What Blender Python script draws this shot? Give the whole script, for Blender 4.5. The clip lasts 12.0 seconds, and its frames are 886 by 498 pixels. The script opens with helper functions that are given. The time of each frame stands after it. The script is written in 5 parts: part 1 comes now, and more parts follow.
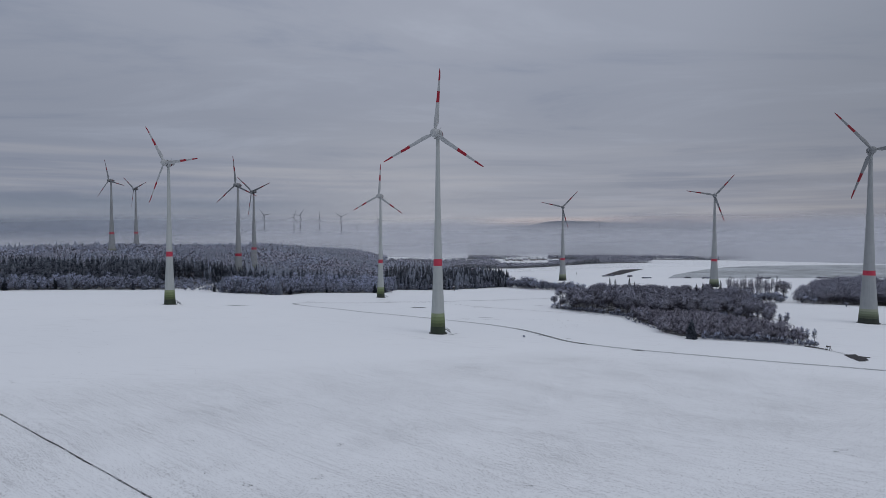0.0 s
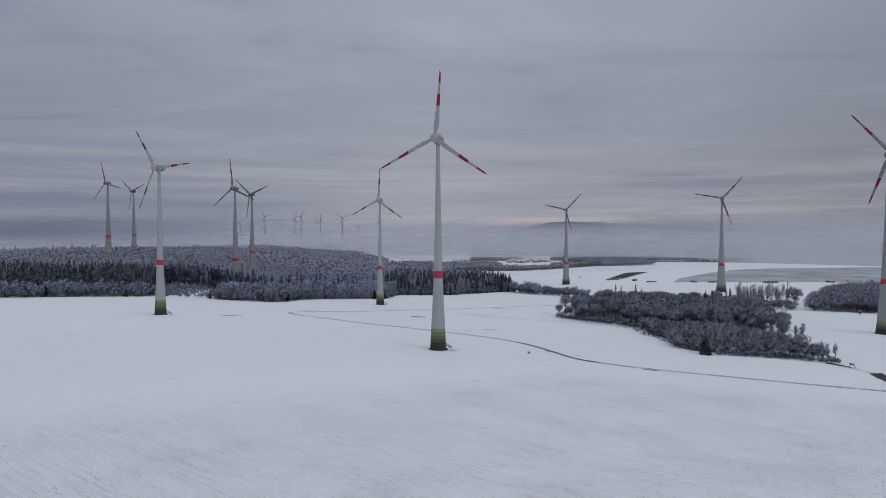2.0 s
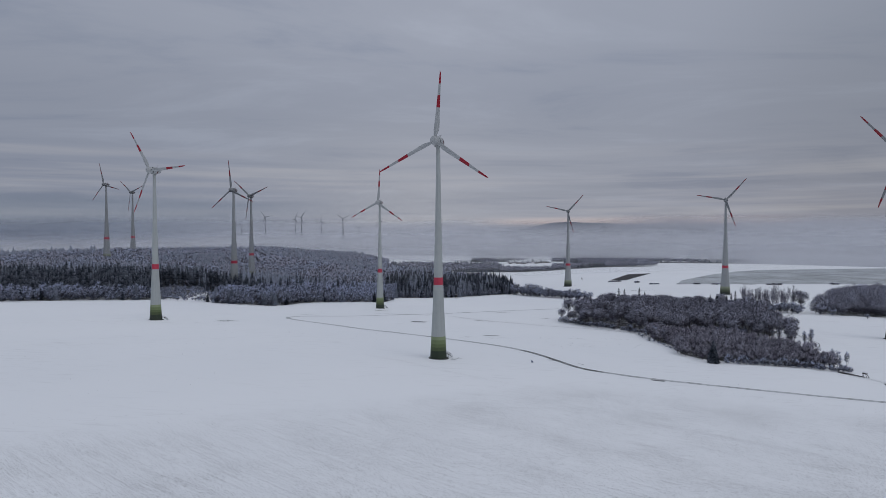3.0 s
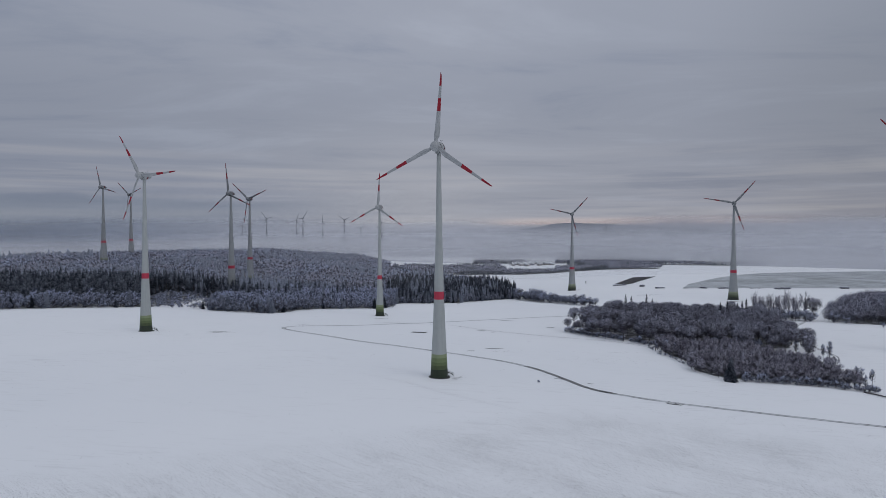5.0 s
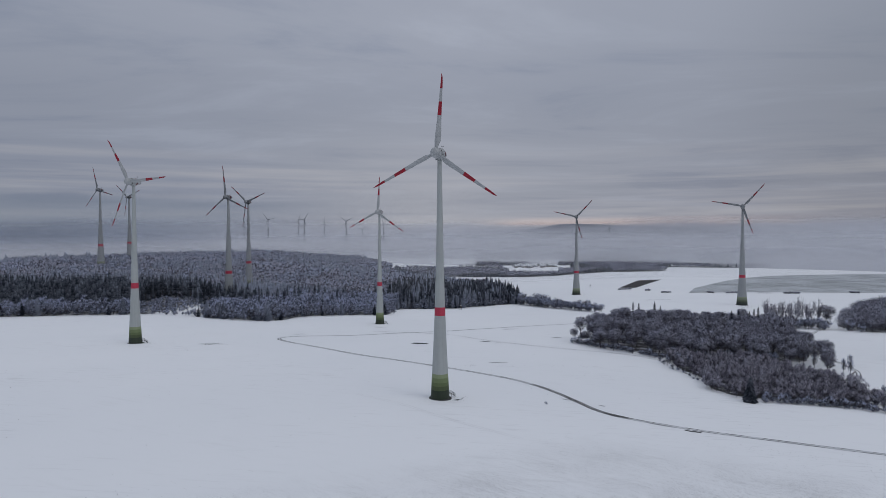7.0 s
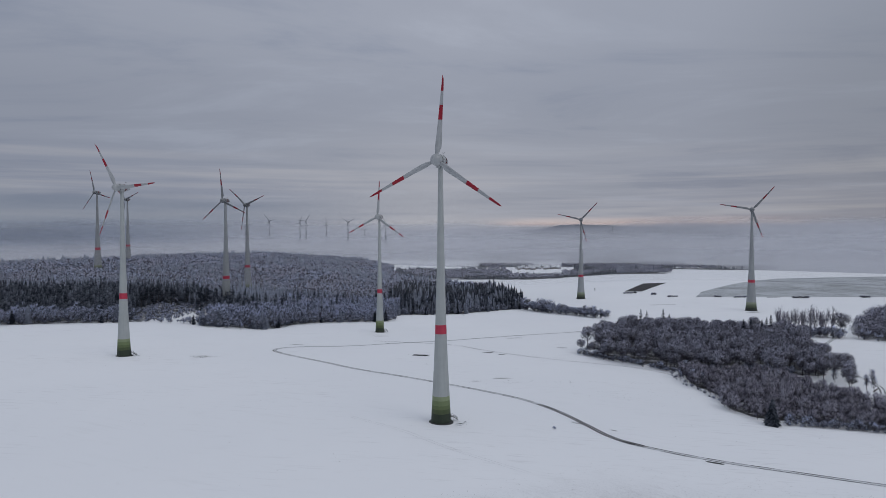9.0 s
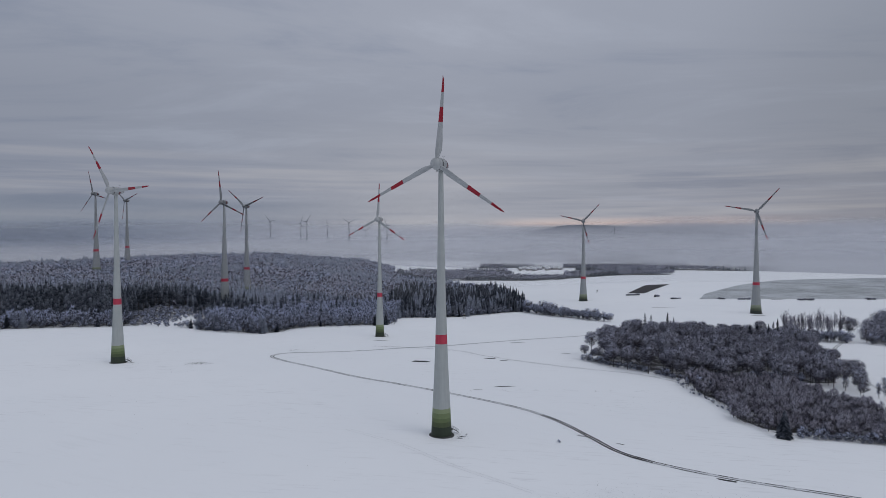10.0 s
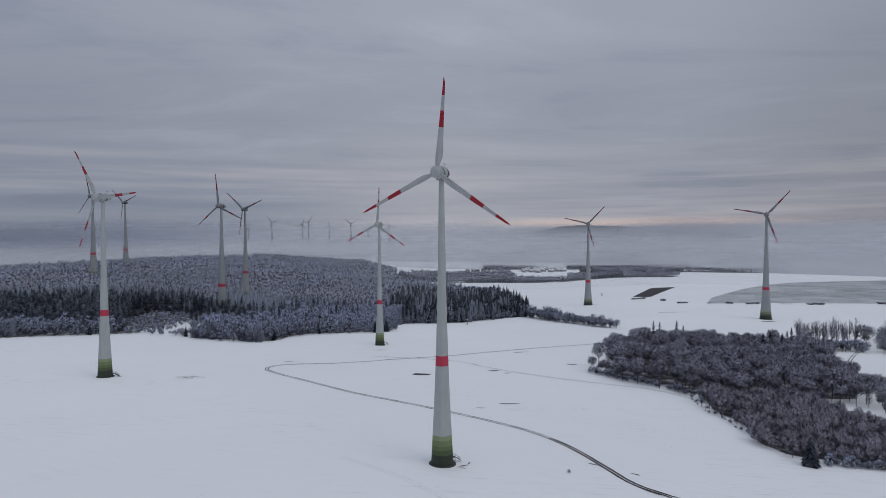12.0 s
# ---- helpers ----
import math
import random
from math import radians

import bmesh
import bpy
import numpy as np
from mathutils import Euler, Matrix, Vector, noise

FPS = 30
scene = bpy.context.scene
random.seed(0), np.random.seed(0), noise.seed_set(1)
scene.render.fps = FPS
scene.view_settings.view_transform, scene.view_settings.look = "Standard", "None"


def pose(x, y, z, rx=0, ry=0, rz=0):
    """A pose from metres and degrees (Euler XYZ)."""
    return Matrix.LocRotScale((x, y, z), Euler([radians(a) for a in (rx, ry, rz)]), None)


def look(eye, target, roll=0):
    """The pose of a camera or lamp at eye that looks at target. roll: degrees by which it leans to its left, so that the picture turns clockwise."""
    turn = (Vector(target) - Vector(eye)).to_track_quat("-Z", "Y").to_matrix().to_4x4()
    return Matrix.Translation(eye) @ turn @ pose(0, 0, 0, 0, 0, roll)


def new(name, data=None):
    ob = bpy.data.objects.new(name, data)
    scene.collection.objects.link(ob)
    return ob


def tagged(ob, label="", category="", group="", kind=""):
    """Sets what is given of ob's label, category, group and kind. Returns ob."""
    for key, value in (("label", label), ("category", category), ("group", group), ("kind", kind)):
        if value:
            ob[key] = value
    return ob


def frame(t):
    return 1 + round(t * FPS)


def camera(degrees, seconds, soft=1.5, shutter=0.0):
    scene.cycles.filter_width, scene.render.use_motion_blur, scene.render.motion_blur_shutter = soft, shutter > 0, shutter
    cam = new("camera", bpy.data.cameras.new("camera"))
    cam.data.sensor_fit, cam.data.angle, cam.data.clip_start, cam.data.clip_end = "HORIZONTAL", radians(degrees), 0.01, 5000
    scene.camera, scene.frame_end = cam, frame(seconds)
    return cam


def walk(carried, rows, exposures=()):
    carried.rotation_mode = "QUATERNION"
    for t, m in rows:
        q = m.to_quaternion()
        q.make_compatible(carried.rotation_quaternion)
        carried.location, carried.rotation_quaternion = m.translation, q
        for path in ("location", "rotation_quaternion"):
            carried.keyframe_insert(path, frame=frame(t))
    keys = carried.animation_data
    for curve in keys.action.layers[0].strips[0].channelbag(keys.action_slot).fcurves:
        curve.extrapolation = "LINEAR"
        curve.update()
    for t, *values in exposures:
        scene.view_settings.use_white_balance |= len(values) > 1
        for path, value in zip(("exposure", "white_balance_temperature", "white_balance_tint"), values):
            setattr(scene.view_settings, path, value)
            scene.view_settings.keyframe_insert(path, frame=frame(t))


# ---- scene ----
cam = camera(72.0, 12.0, soft=0.5)
# seconds, place, yaw, pitch, roll
PATH = [
    (0.0, -1.616, -345.545, 55.621, -0.752, -1.211, 0.033),
    (1.0, -1.128, -336.425, 58.431, -0.67, -1.202, 0.044),
    (2.0, -0.674, -327.272, 61.238, -0.582, -1.192, 0.055),
    (3.0, -0.253, -318.093, 64.041, -0.487, -1.183, 0.066),
    (4.0, 0.141, -308.898, 66.837, -0.387, -1.173, 0.077),
    (5.0, 0.509, -299.695, 69.625, -0.282, -1.165, 0.088),
    (6.0, 0.859, -290.493, 72.403, -0.172, -1.158, 0.099),
    (7.0, 1.192, -281.302, 75.168, -0.059, -1.152, 0.11),
    (8.0, 1.513, -272.13, 77.918, 0.057, -1.149, 0.121),
    (9.0, 1.825, -262.985, 80.652, 0.175, -1.148, 0.132),
    (10.0, 2.134, -253.877, 83.367, 0.296, -1.149, 0.143),
    (11.0, 2.441, -244.815, 86.061, 0.417, -1.155, 0.154),
    (12.0, 2.752, -235.806, 88.732, 0.54, -1.163, 0.165),
]
walk(cam, [(t, pose(x, y, z, 90 + pitch, roll, yaw)) for t, x, y, z, yaw, pitch, roll in PATH],
     [(0.0, -0.06, 6500, 10), (3.0, -0.06, 6515, 10), (7.0, -0.05, 6540, 10), (12.0, -0.02, 6580, 10)])

# ---------------------------------------------------------------- light
world = bpy.data.worlds.new("winter_sky")
scene.world = world
world.use_nodes = True


def build_sky(w):
    nt = w.node_tree
    nt.nodes.clear()
    N, L = nt.nodes.new, nt.links.new

    def math_node(op, a, b=None, c=None):
        n = N("ShaderNodeMath")
        n.operation = op
        for i, v in enumerate((a, b, c)):
            if v is None:
                continue
            if isinstance(v, (int, float)):
                n.inputs[i].default_value = v
            else:
                L(v, n.inputs[i])
        return n.outputs[0]

    def ramp(fac, stops):
        n = N("ShaderNodeValToRGB")
        n.color_ramp.interpolation = "EASE"
        els = n.color_ramp.elements
        while len(els) < len(stops):
            els.new(0.5)
        for e, (p, c) in zip(els, stops):
            e.position, e.color = p, (*c, 1)
        L(fac, n.inputs[0])
        return n.outputs[0]

    def mix(fac, a, b, kind="MIX"):
        n = N("ShaderNodeMix")
        n.data_type, n.blend_type = "RGBA", kind
        for sock, v in ((n.inputs[0], fac), (n.inputs[6], a), (n.inputs[7], b)):
            if isinstance(v, (int, float)):
                sock.default_value = v
            elif isinstance(v, tuple):
                sock.default_value = (*v, 1)
            else:
                L(v, sock)
        return n.outputs[2]

    co = N("ShaderNodeTexCoord").outputs["Generated"]
    sep = N("ShaderNodeSeparateXYZ")
    L(co, sep.inputs[0])
    x, y, z = sep.outputs
    up = math_node("MAXIMUM", z, 0.0)
    # overcast dome: dim towards the horizon, bright overhead
    dome = ramp(up, SKY_STOPS)
    # stratus deck, seen in perspective
    over = math_node("ADD", up, 0.055)
    comb = N("ShaderNodeCombineXYZ")
    L(math_node("DIVIDE", x, over), comb.inputs[0])
    L(math_node("DIVIDE", y, over), comb.inputs[1])
    stretch = N("ShaderNodeMapping")
    stretch.inputs["Rotation"].default_value = (0, 0, radians(14))
    stretch.inputs["Scale"].default_value = (0.55, 0.95, 1)
    L(comb.outputs[0], stretch.inputs[0])
    clouds = N("ShaderNodeTexNoise")
    clouds.inputs["Scale"].default_value = 0.85
    clouds.inputs["Detail"].default_value = 10
    clouds.inputs["Roughness"].default_value = 0.60
    clouds.inputs["Distortion"].default_value = 0.5
    L(stretch.outputs[0], clouds.inputs["Vector"])
    shade = ramp(clouds.outputs[0], [(0.30, (0.80, 0.83, 0.88)), (0.5, (1.0, 1.0, 1.0)), (0.68, (1.13, 1.13, 1.12))])
    sky = mix(1.0, dome, shade, "MULTIPLY")
    # thin bright breaks low over the horizon
    strip = N("ShaderNodeMapping")
    strip.inputs["Scale"].default_value = (1.6, 1.6, 46)
    L(co, strip.inputs[0])
    layers = N("ShaderNodeTexNoise")
    layers.inputs["Scale"].default_value = 1.5
    layers.inputs["Detail"].default_value = 5
    L(strip.outputs[0], layers.inputs["Vector"])
    low = ramp(up, [(0.0, (0.5, 0.5, 0.5)), (0.022, (1, 1, 1)), (0.085, (0.9, 0.9, 0.9)), (0.16, (0, 0, 0))])
    glow = math_node("MULTIPLY", low, math_node("SUBTRACT", layers.outputs[0], 0.47))
    sky = mix(math_node("MULTIPLY", glow, 2.0), sky, (0.445, 0.44, 0.465))
    sky = mix(math_node("MULTIPLY", math_node("MULTIPLY", low, math_node("SUBTRACT", 0.47, layers.outputs[0])), 1.8), sky, (0.165, 0.195, 0.255))
    # the low sunrise break in the cloud, towards the right
    side = ramp(math_node("MULTIPLY_ADD", x, 0.5, 0.5), [(0.51, (0, 0, 0)), (0.59, (0.85, 0.85, 0.85)), (0.68, (1, 1, 1)), (0.79, (0, 0, 0))])
    band = ramp(math_node("MULTIPLY", up, 10), [(0.12, (0, 0, 0)), (0.205, (1, 1, 1)), (0.25, (0.45, 0.45, 0.45)), (0.34, (0, 0, 0))])
    warm = math_node("MULTIPLY", math_node("MULTIPLY", side, band), math_node("MULTIPLY", layers.outputs[0], 1.7))
    sky = mix(math_node("MULTIPLY", warm, 1.0), sky, (0.64, 0.48, 0.43))
    # pale light in the haze ahead
    ahead = ramp(math_node("MULTIPLY_ADD", x, 0.5, 0.5), [(0.30, (0, 0, 0)), (0.48, (1, 1, 1)), (0.60, (0.6, 0.6, 0.6)), (0.74, (0.1, 0.1, 0.1))])
    haze = ramp(up, [(0.0, (1, 1, 1)), (0.07, (0.9, 0.9, 0.9)), (0.24, (0, 0, 0))])
    sky = mix(math_node("MULTIPLY", math_node("MULTIPLY", ahead, haze), 0.42), sky, (0.42, 0.425, 0.455))
    # a darker bank of cloud low on the left
    west = ramp(math_node("MULTIPLY_ADD", x, 0.5, 0.5), [(0.26, (1, 1, 1)), (0.49, (0, 0, 0))])
    bank = ramp(up, [(0.0, (1, 1, 1)), (0.045, (0.9, 0.9, 0.9)), (0.075, (0.15, 0.15, 0.15)), (0.12, (0, 0, 0))])
    sky = mix(math_node("MULTIPLY", math_node("MULTIPLY", west, bank), 0.58), sky, (0.175, 0.210, 0.270))
    # the cloud deck is thinner ahead and thicker to both sides
    deck = ramp(math_node("MULTIPLY_ADD", x, 0.5, 0.5), [(0.20, (0.95, 0.96, 0.97)), (0.50, (1.05, 1.05, 1.05)), (0.66, (0.98, 0.99, 1.0)), (0.80, (0.78, 0.81, 0.835))])
    sky = mix(1.0, sky, deck, "MULTIPLY")
    # the clear sky above the cloud, hardly seen through it
    clear = N("ShaderNodeTexSky")
    clear.sky_type, clear.sun_disc = "NISHITA", False
    clear.sun_elevation, clear.sun_rotation = radians(SUN_UP), radians(SUN_TURN)
    faint = N("ShaderNodeVectorMath")
    faint.operation = "SCALE"
    faint.inputs["Scale"].default_value = 0.06
    L(clear.outputs[0], faint.inputs[0])
    sky = mix(0.012, sky, faint.outputs[0])
    bg, out = N("ShaderNodeBackground"), N("ShaderNodeOutputWorld")
    bg.inputs["Strength"].default_value = SKY_STRENGTH
    L(sky, bg.inputs[0])
    L(bg.outputs[0], out.inputs[0])


SUN_UP, SUN_TURN, SKY_STRENGTH = 14.0, 35.0, 1.05
SKY_STOPS = [(0.0, (0.255, 0.275, 0.340)), (0.06, (0.250, 0.272, 0.340)), (0.17, (0.262, 0.288, 0.355)),
             (0.34, (0.310, 0.338, 0.410)), (0.6, (0.40, 0.435, 0.52)), (1.0, (0.50, 0.54, 0.63))]
build_sky(world)
sun = new("sun", bpy.data.lights.new("sun", "SUN"))
sun.data.energy, sun.data.angle, sun.data.color = 0.5, radians(40), (1.0, 0.97, 0.94)
sun.matrix_world = look((300, -200, 400), (0, 0, 0))

# ---------------------------------------------------------------- materials


class Nodes:
    """Short hand for a node material."""

    def __init__(self, name):
        self.mat = bpy.data.materials.new(name)
        self.mat.use_nodes = True
        self.nt = self.mat.node_tree
        self.nt.nodes.clear()
        self.out = self.nt.nodes.new("ShaderNodeOutputMaterial")

    def add(self, kind, **inputs):
        n = self.nt.nodes.new(kind)
        for k, v in inputs.items():
            self.put(n.inputs[k.replace("_", " ")], v)
        return n

    def put(self, sock, v):
        if isinstance(v, bpy.types.NodeSocket):
            self.nt.links.new(v, sock)
        elif isinstance(v, tuple) and len(v) == 3 and sock.type == "RGBA":
            sock.default_value = (*v, 1)
        else:
            sock.default_value = v

    def place(self, scale=(1, 1, 1), turn=0.0, kind="Object"):
        """Coordinates turned to a direction in plan, then stretched along it."""
        m = self.add("ShaderNodeMapping", Vector=self.add("ShaderNodeTexCoord").outputs[kind])
        m.inputs["Rotation"].default_value = (0, 0, radians(-turn))
        k = self.add("ShaderNodeMapping", Vector=m.outputs[0])
        k.inputs["Scale"].default_value = scale
        return k.outputs[0]

    def noise(self, scale, detail=4.0, rough=0.55, vec=None, distort=0.0):
        n = self.add("ShaderNodeTexNoise", Scale=scale, Detail=detail, Roughness=rough, Distortion=distort)
        if vec is not None:
            self.put(n.inputs["Vector"], vec)
        return n.outputs[0]

    def ramp(self, fac, *stops):
        n = self.add("ShaderNodeValToRGB", Fac=fac)
        els = n.color_ramp.elements
        while len(els) < len(stops):
            els.new(0.5)
        for e, (p, c) in zip(els, stops):
            e.position, e.color = p, (*(c if isinstance(c, tuple) else (c, c, c)), 1)
        return n.outputs[0]

    def mix(self, fac, a, b, kind="MIX"):
        n = self.nt.nodes.new("ShaderNodeMix")
        n.data_type, n.blend_type = "RGBA", kind
        self.put(n.inputs[0], fac), self.put(n.inputs[6], a), self.put(n.inputs[7], b)
        return n.outputs[2]

    def math(self, op, a, b=0.0):
        n = self.nt.nodes.new("ShaderNodeMath")
        n.operation = op
        self.put(n.inputs[0], a), self.put(n.inputs[1], b)
        return n.outputs[0]

    def done(self, color, rough=0.7, metal=0.0, bump=None, strength=0.3, distance=0.05, spec=0.4):
        b = self.add("ShaderNodeBsdfPrincipled", Roughness=rough, Metallic=metal)
        self.put(b.inputs["Base Color"], color)
        self.put(b.inputs["Specular IOR Level"], spec)
        if bump is not None:
            self.put(b.inputs["Normal"], self.add("ShaderNodeBump", Height=bump, Strength=strength, Distance=distance).outputs[0])
        self.nt.links.new(b.outputs[0], self.out.inputs[0])
        return self.mat


def snow_material():
    n = Nodes("snow_field")
    wide = n.noise(0.004, 4, 0.55, n.place())
    rows = n.noise(0.35, 4, 0.6, n.place((0.10, 1.0, 1.0), -24))
    drill = n.noise(1.3, 3, 0.6, n.place((0.05, 1.0, 1.0), -39))
    patch = n.noise(0.035, 5, 0.65, n.place())
    fine = n.noise(2.2, 3, 0.7, n.place())
    speck = n.noise(3.4, 2, 0.8, n.place((0.8, 1.0, 1.0), -39))
    base = n.ramp(wide, (0.3, (0.845, 0.862, 0.882)), (0.7, (0.90, 0.912, 0.925)))
    base = n.mix(n.ramp(n.math("MULTIPLY", rows, patch), (0.30, 0.0), (0.46, 0.10)), base, (0.50, 0.50, 0.50))
    # fine drifts and half-buried crop rows, in patches
    streak = n.noise(0.55, 4, 0.65, n.place((0.11, 1.0, 1.0), -4))
    where = n.ramp(n.noise(0.012, 4, 0.6, n.place()), (0.42, 0.0), (0.62, 1.0))
    base = n.mix(n.math("MULTIPLY", n.ramp(streak, (0.56, 0.0), (0.70, 1.0)), n.math("MULTIPLY", where, 0.26)), base, (0.42, 0.42, 0.43))
    # the sown field on the near side of the farm road, where stalks show through
    xyz = n.add("ShaderNodeSeparateXYZ", Vector=n.add("ShaderNodeTexCoord").outputs["Object"]).outputs
    left = n.math("SUBTRACT", n.math("MULTIPLY", n.math("SUBTRACT", xyz[0], 56.0), 0.553), n.math("ADD", xyz[1], 50.0))
    right = n.math("SUBTRACT", n.math("MULTIPLY", n.math("SUBTRACT", xyz[0], 56.0), -0.387), n.math("ADD", xyz[1], 50.0))
    sown = n.ramp(n.math("MULTIPLY", n.math("MINIMUM", left, right), 0.02), (0.0, 0.0), (0.6, 1.0))
    base = n.mix(n.math("MULTIPLY", n.ramp(drill, (0.50, 0.0), (0.66, 1.0)), n.math("MULTIPLY", sown, 0.15)), base, (0.48, 0.48, 0.49))
    thin = n.math("ADD", n.math("MULTIPLY", n.ramp(patch, (0.36, 0.0), (0.66, 1.0)), 0.075), n.math("MULTIPLY", drill, 0.09))
    dots = n.ramp(n.math("ADD", speck, thin), (0.632, 0.0), (0.71, 1.0))
    base = n.mix(n.math("MULTIPLY", dots, n.math("MULTIPLY", sown, 0.62)), base, (0.20, 0.20, 0.205))
    return n.done(base, 0.75, bump=n.math("ADD", n.math("ADD", rows, n.math("MULTIPLY", n.math("MULTIPLY", drill, sown), 0.8)), n.math("MULTIPLY", fine, 0.4)), strength=0.35, distance=0.16, spec=0.2)


def stubble_field_material():
    n = Nodes("thin_snow_on_green_crop")
    rows = n.noise(0.5, 5, 0.7, n.place((0.10, 1.0, 1.0), 62))
    patch = n.noise(0.02, 5, 0.6, n.place())
    f = n.ramp(n.math("ADD", n.math("MULTIPLY", rows, 0.6), n.math("MULTIPLY", patch, 0.5)), (0.40, 0.0), (0.63, 1.0))
    return n.done(n.mix(f, (0.20, 0.215, 0.215), (0.52, 0.545, 0.57)), 0.9, bump=rows, strength=0.4, distance=0.2)


def soil_material(name="dark_soil", snow=0.35):
    n = Nodes(name)
    clods = n.noise(0.9, 6, 0.7, n.place())
    big = n.noise(0.12, 4, 0.6, n.place())
    dust = n.ramp(n.math("ADD", n.math("MULTIPLY", clods, 0.6), n.math("MULTIPLY", big, 0.4)), (0.62 - 0.25 * snow, 0.0), (0.70 - 0.2 * snow, 1.0))
    return n.done(n.mix(dust, n.mix(clods, (0.026, 0.025, 0.027), (0.060, 0.057, 0.060)), (0.68, 0.70, 0.74)), 0.9, bump=clods, strength=0.6, distance=0.15)


def concrete_material(name, a, b, rough=0.6):
    """Painted tower concrete: two tones, rain streaks and fine grain."""
    n = Nodes(name)
    streak = n.noise(1.1, 5, 0.6, n.place((1.0, 1.0, 0.05)))
    grain = n.noise(9.0, 4, 0.6, n.place())
    blot = n.noise(0.30, 3, 0.5, n.place())
    tone = n.mix(n.ramp(n.math("ADD", n.math("MULTIPLY", streak, 0.6), n.math("MULTIPLY", blot, 0.4)), (0.35, 0.0), (0.65, 1.0)), a, b)
    var = n.add("ShaderNodeObjectInfo").outputs["Random"]
    tone = n.mix(n.math("MULTIPLY", var, 0.06), tone, n.mix(0.5, a, (0.3, 0.3, 0.3)))
    return n.done(tone, rough, bump=grain, strength=0.12, distance=0.02)


def shell_material(name, a, b, rough=0.42):
    """Weathered glass fibre of blades and nacelle."""
    n = Nodes(name)
    dirt = n.noise(0.8, 5, 0.6, n.place((1.0, 1.0, 0.25)))
    fine = n.noise(7.0, 3, 0.6, n.place())
    return n.done(n.mix(n.ramp(dirt, (0.35, 0.0), (0.7, 1.0)), a, b), rough, bump=fine, strength=0.05, distance=0.02)


def twig_material(name, dark, frost, share=0.5, single=0.26, broad=0.22, top=0.55, tree=0.22):
    """Each twig takes its own tone between bare bark and hoar frost; upper sides paler: lying snow, and crown light put
    into the colour.
    """
    n = Nodes(name)
    isle = n.add("ShaderNodeNewGeometry").outputs["Random Per Island"]
    thing = n.add("ShaderNodeObjectInfo").outputs["Random"]
    clump = n.ramp(n.noise(0.10, 3, 0.6, n.place()), (0.30, 0.0), (0.70, 1.0))
    stand = n.noise(0.012, 3, 0.6, n.place())
    # paler tops: lying snow, plus the light on the crown put into the tone
    lying = n.add("ShaderNodeSeparateXYZ", Vector=n.add("ShaderNodeNewGeometry").outputs["Normal"]).outputs[2]
    f = n.math("ADD", n.math("MULTIPLY", isle, single), n.math("ADD", n.math("MULTIPLY", clump, broad), n.math("MULTIPLY", stand, 0.30)))
    f = n.math("ADD", f, n.math("MULTIPLY", lying, top))
    f = n.math("ADD", f, n.math("MULTIPLY", n.math("SUBTRACT", thing, 0.5), tree))
    t = n.ramp(f, (max(0.0, 0.88 - share), 0.0), (1.12 - share, 0.45), (min(1.0, 1.42 - share), 1.0))
    tone = n.mix(t, dark, frost)
    n.done(tone, 0.9, spec=0.1)
    through_twigs = n.add("ShaderNodeBsdfTranslucent", Color=tone)
    both = n.add("ShaderNodeMixShader", Fac=0.45)
    n.put(both.inputs[1], n.out.inputs[0].links[0].from_socket), n.put(both.inputs[2], through_twigs.outputs[0])
    n.nt.links.new(both.outputs[0], n.out.inputs[0])
    return n.mat


def bark_material():
    n = Nodes("frosty_bark")
    g = n.noise(3.0, 5, 0.65, n.place((1, 1, 0.2)))
    return n.done(n.mix(n.ramp(g, (0.35, 0.0), (0.75, 1.0)), (0.045, 0.038, 0.038), (0.17, 0.16, 0.17)), 0.9, bump=g, strength=0.5, distance=0.03)


def plain_material(name, a, b, rough=0.6, metal=0.0, scale=2.0):
    n = Nodes(name)
    g = n.noise(scale, 5, 0.6, n.place())
    return n.done(n.mix(n.ramp(g, (0.35, 0.0), (0.7, 1.0)), a, b), rough, metal, bump=g, strength=0.15, distance=0.02)


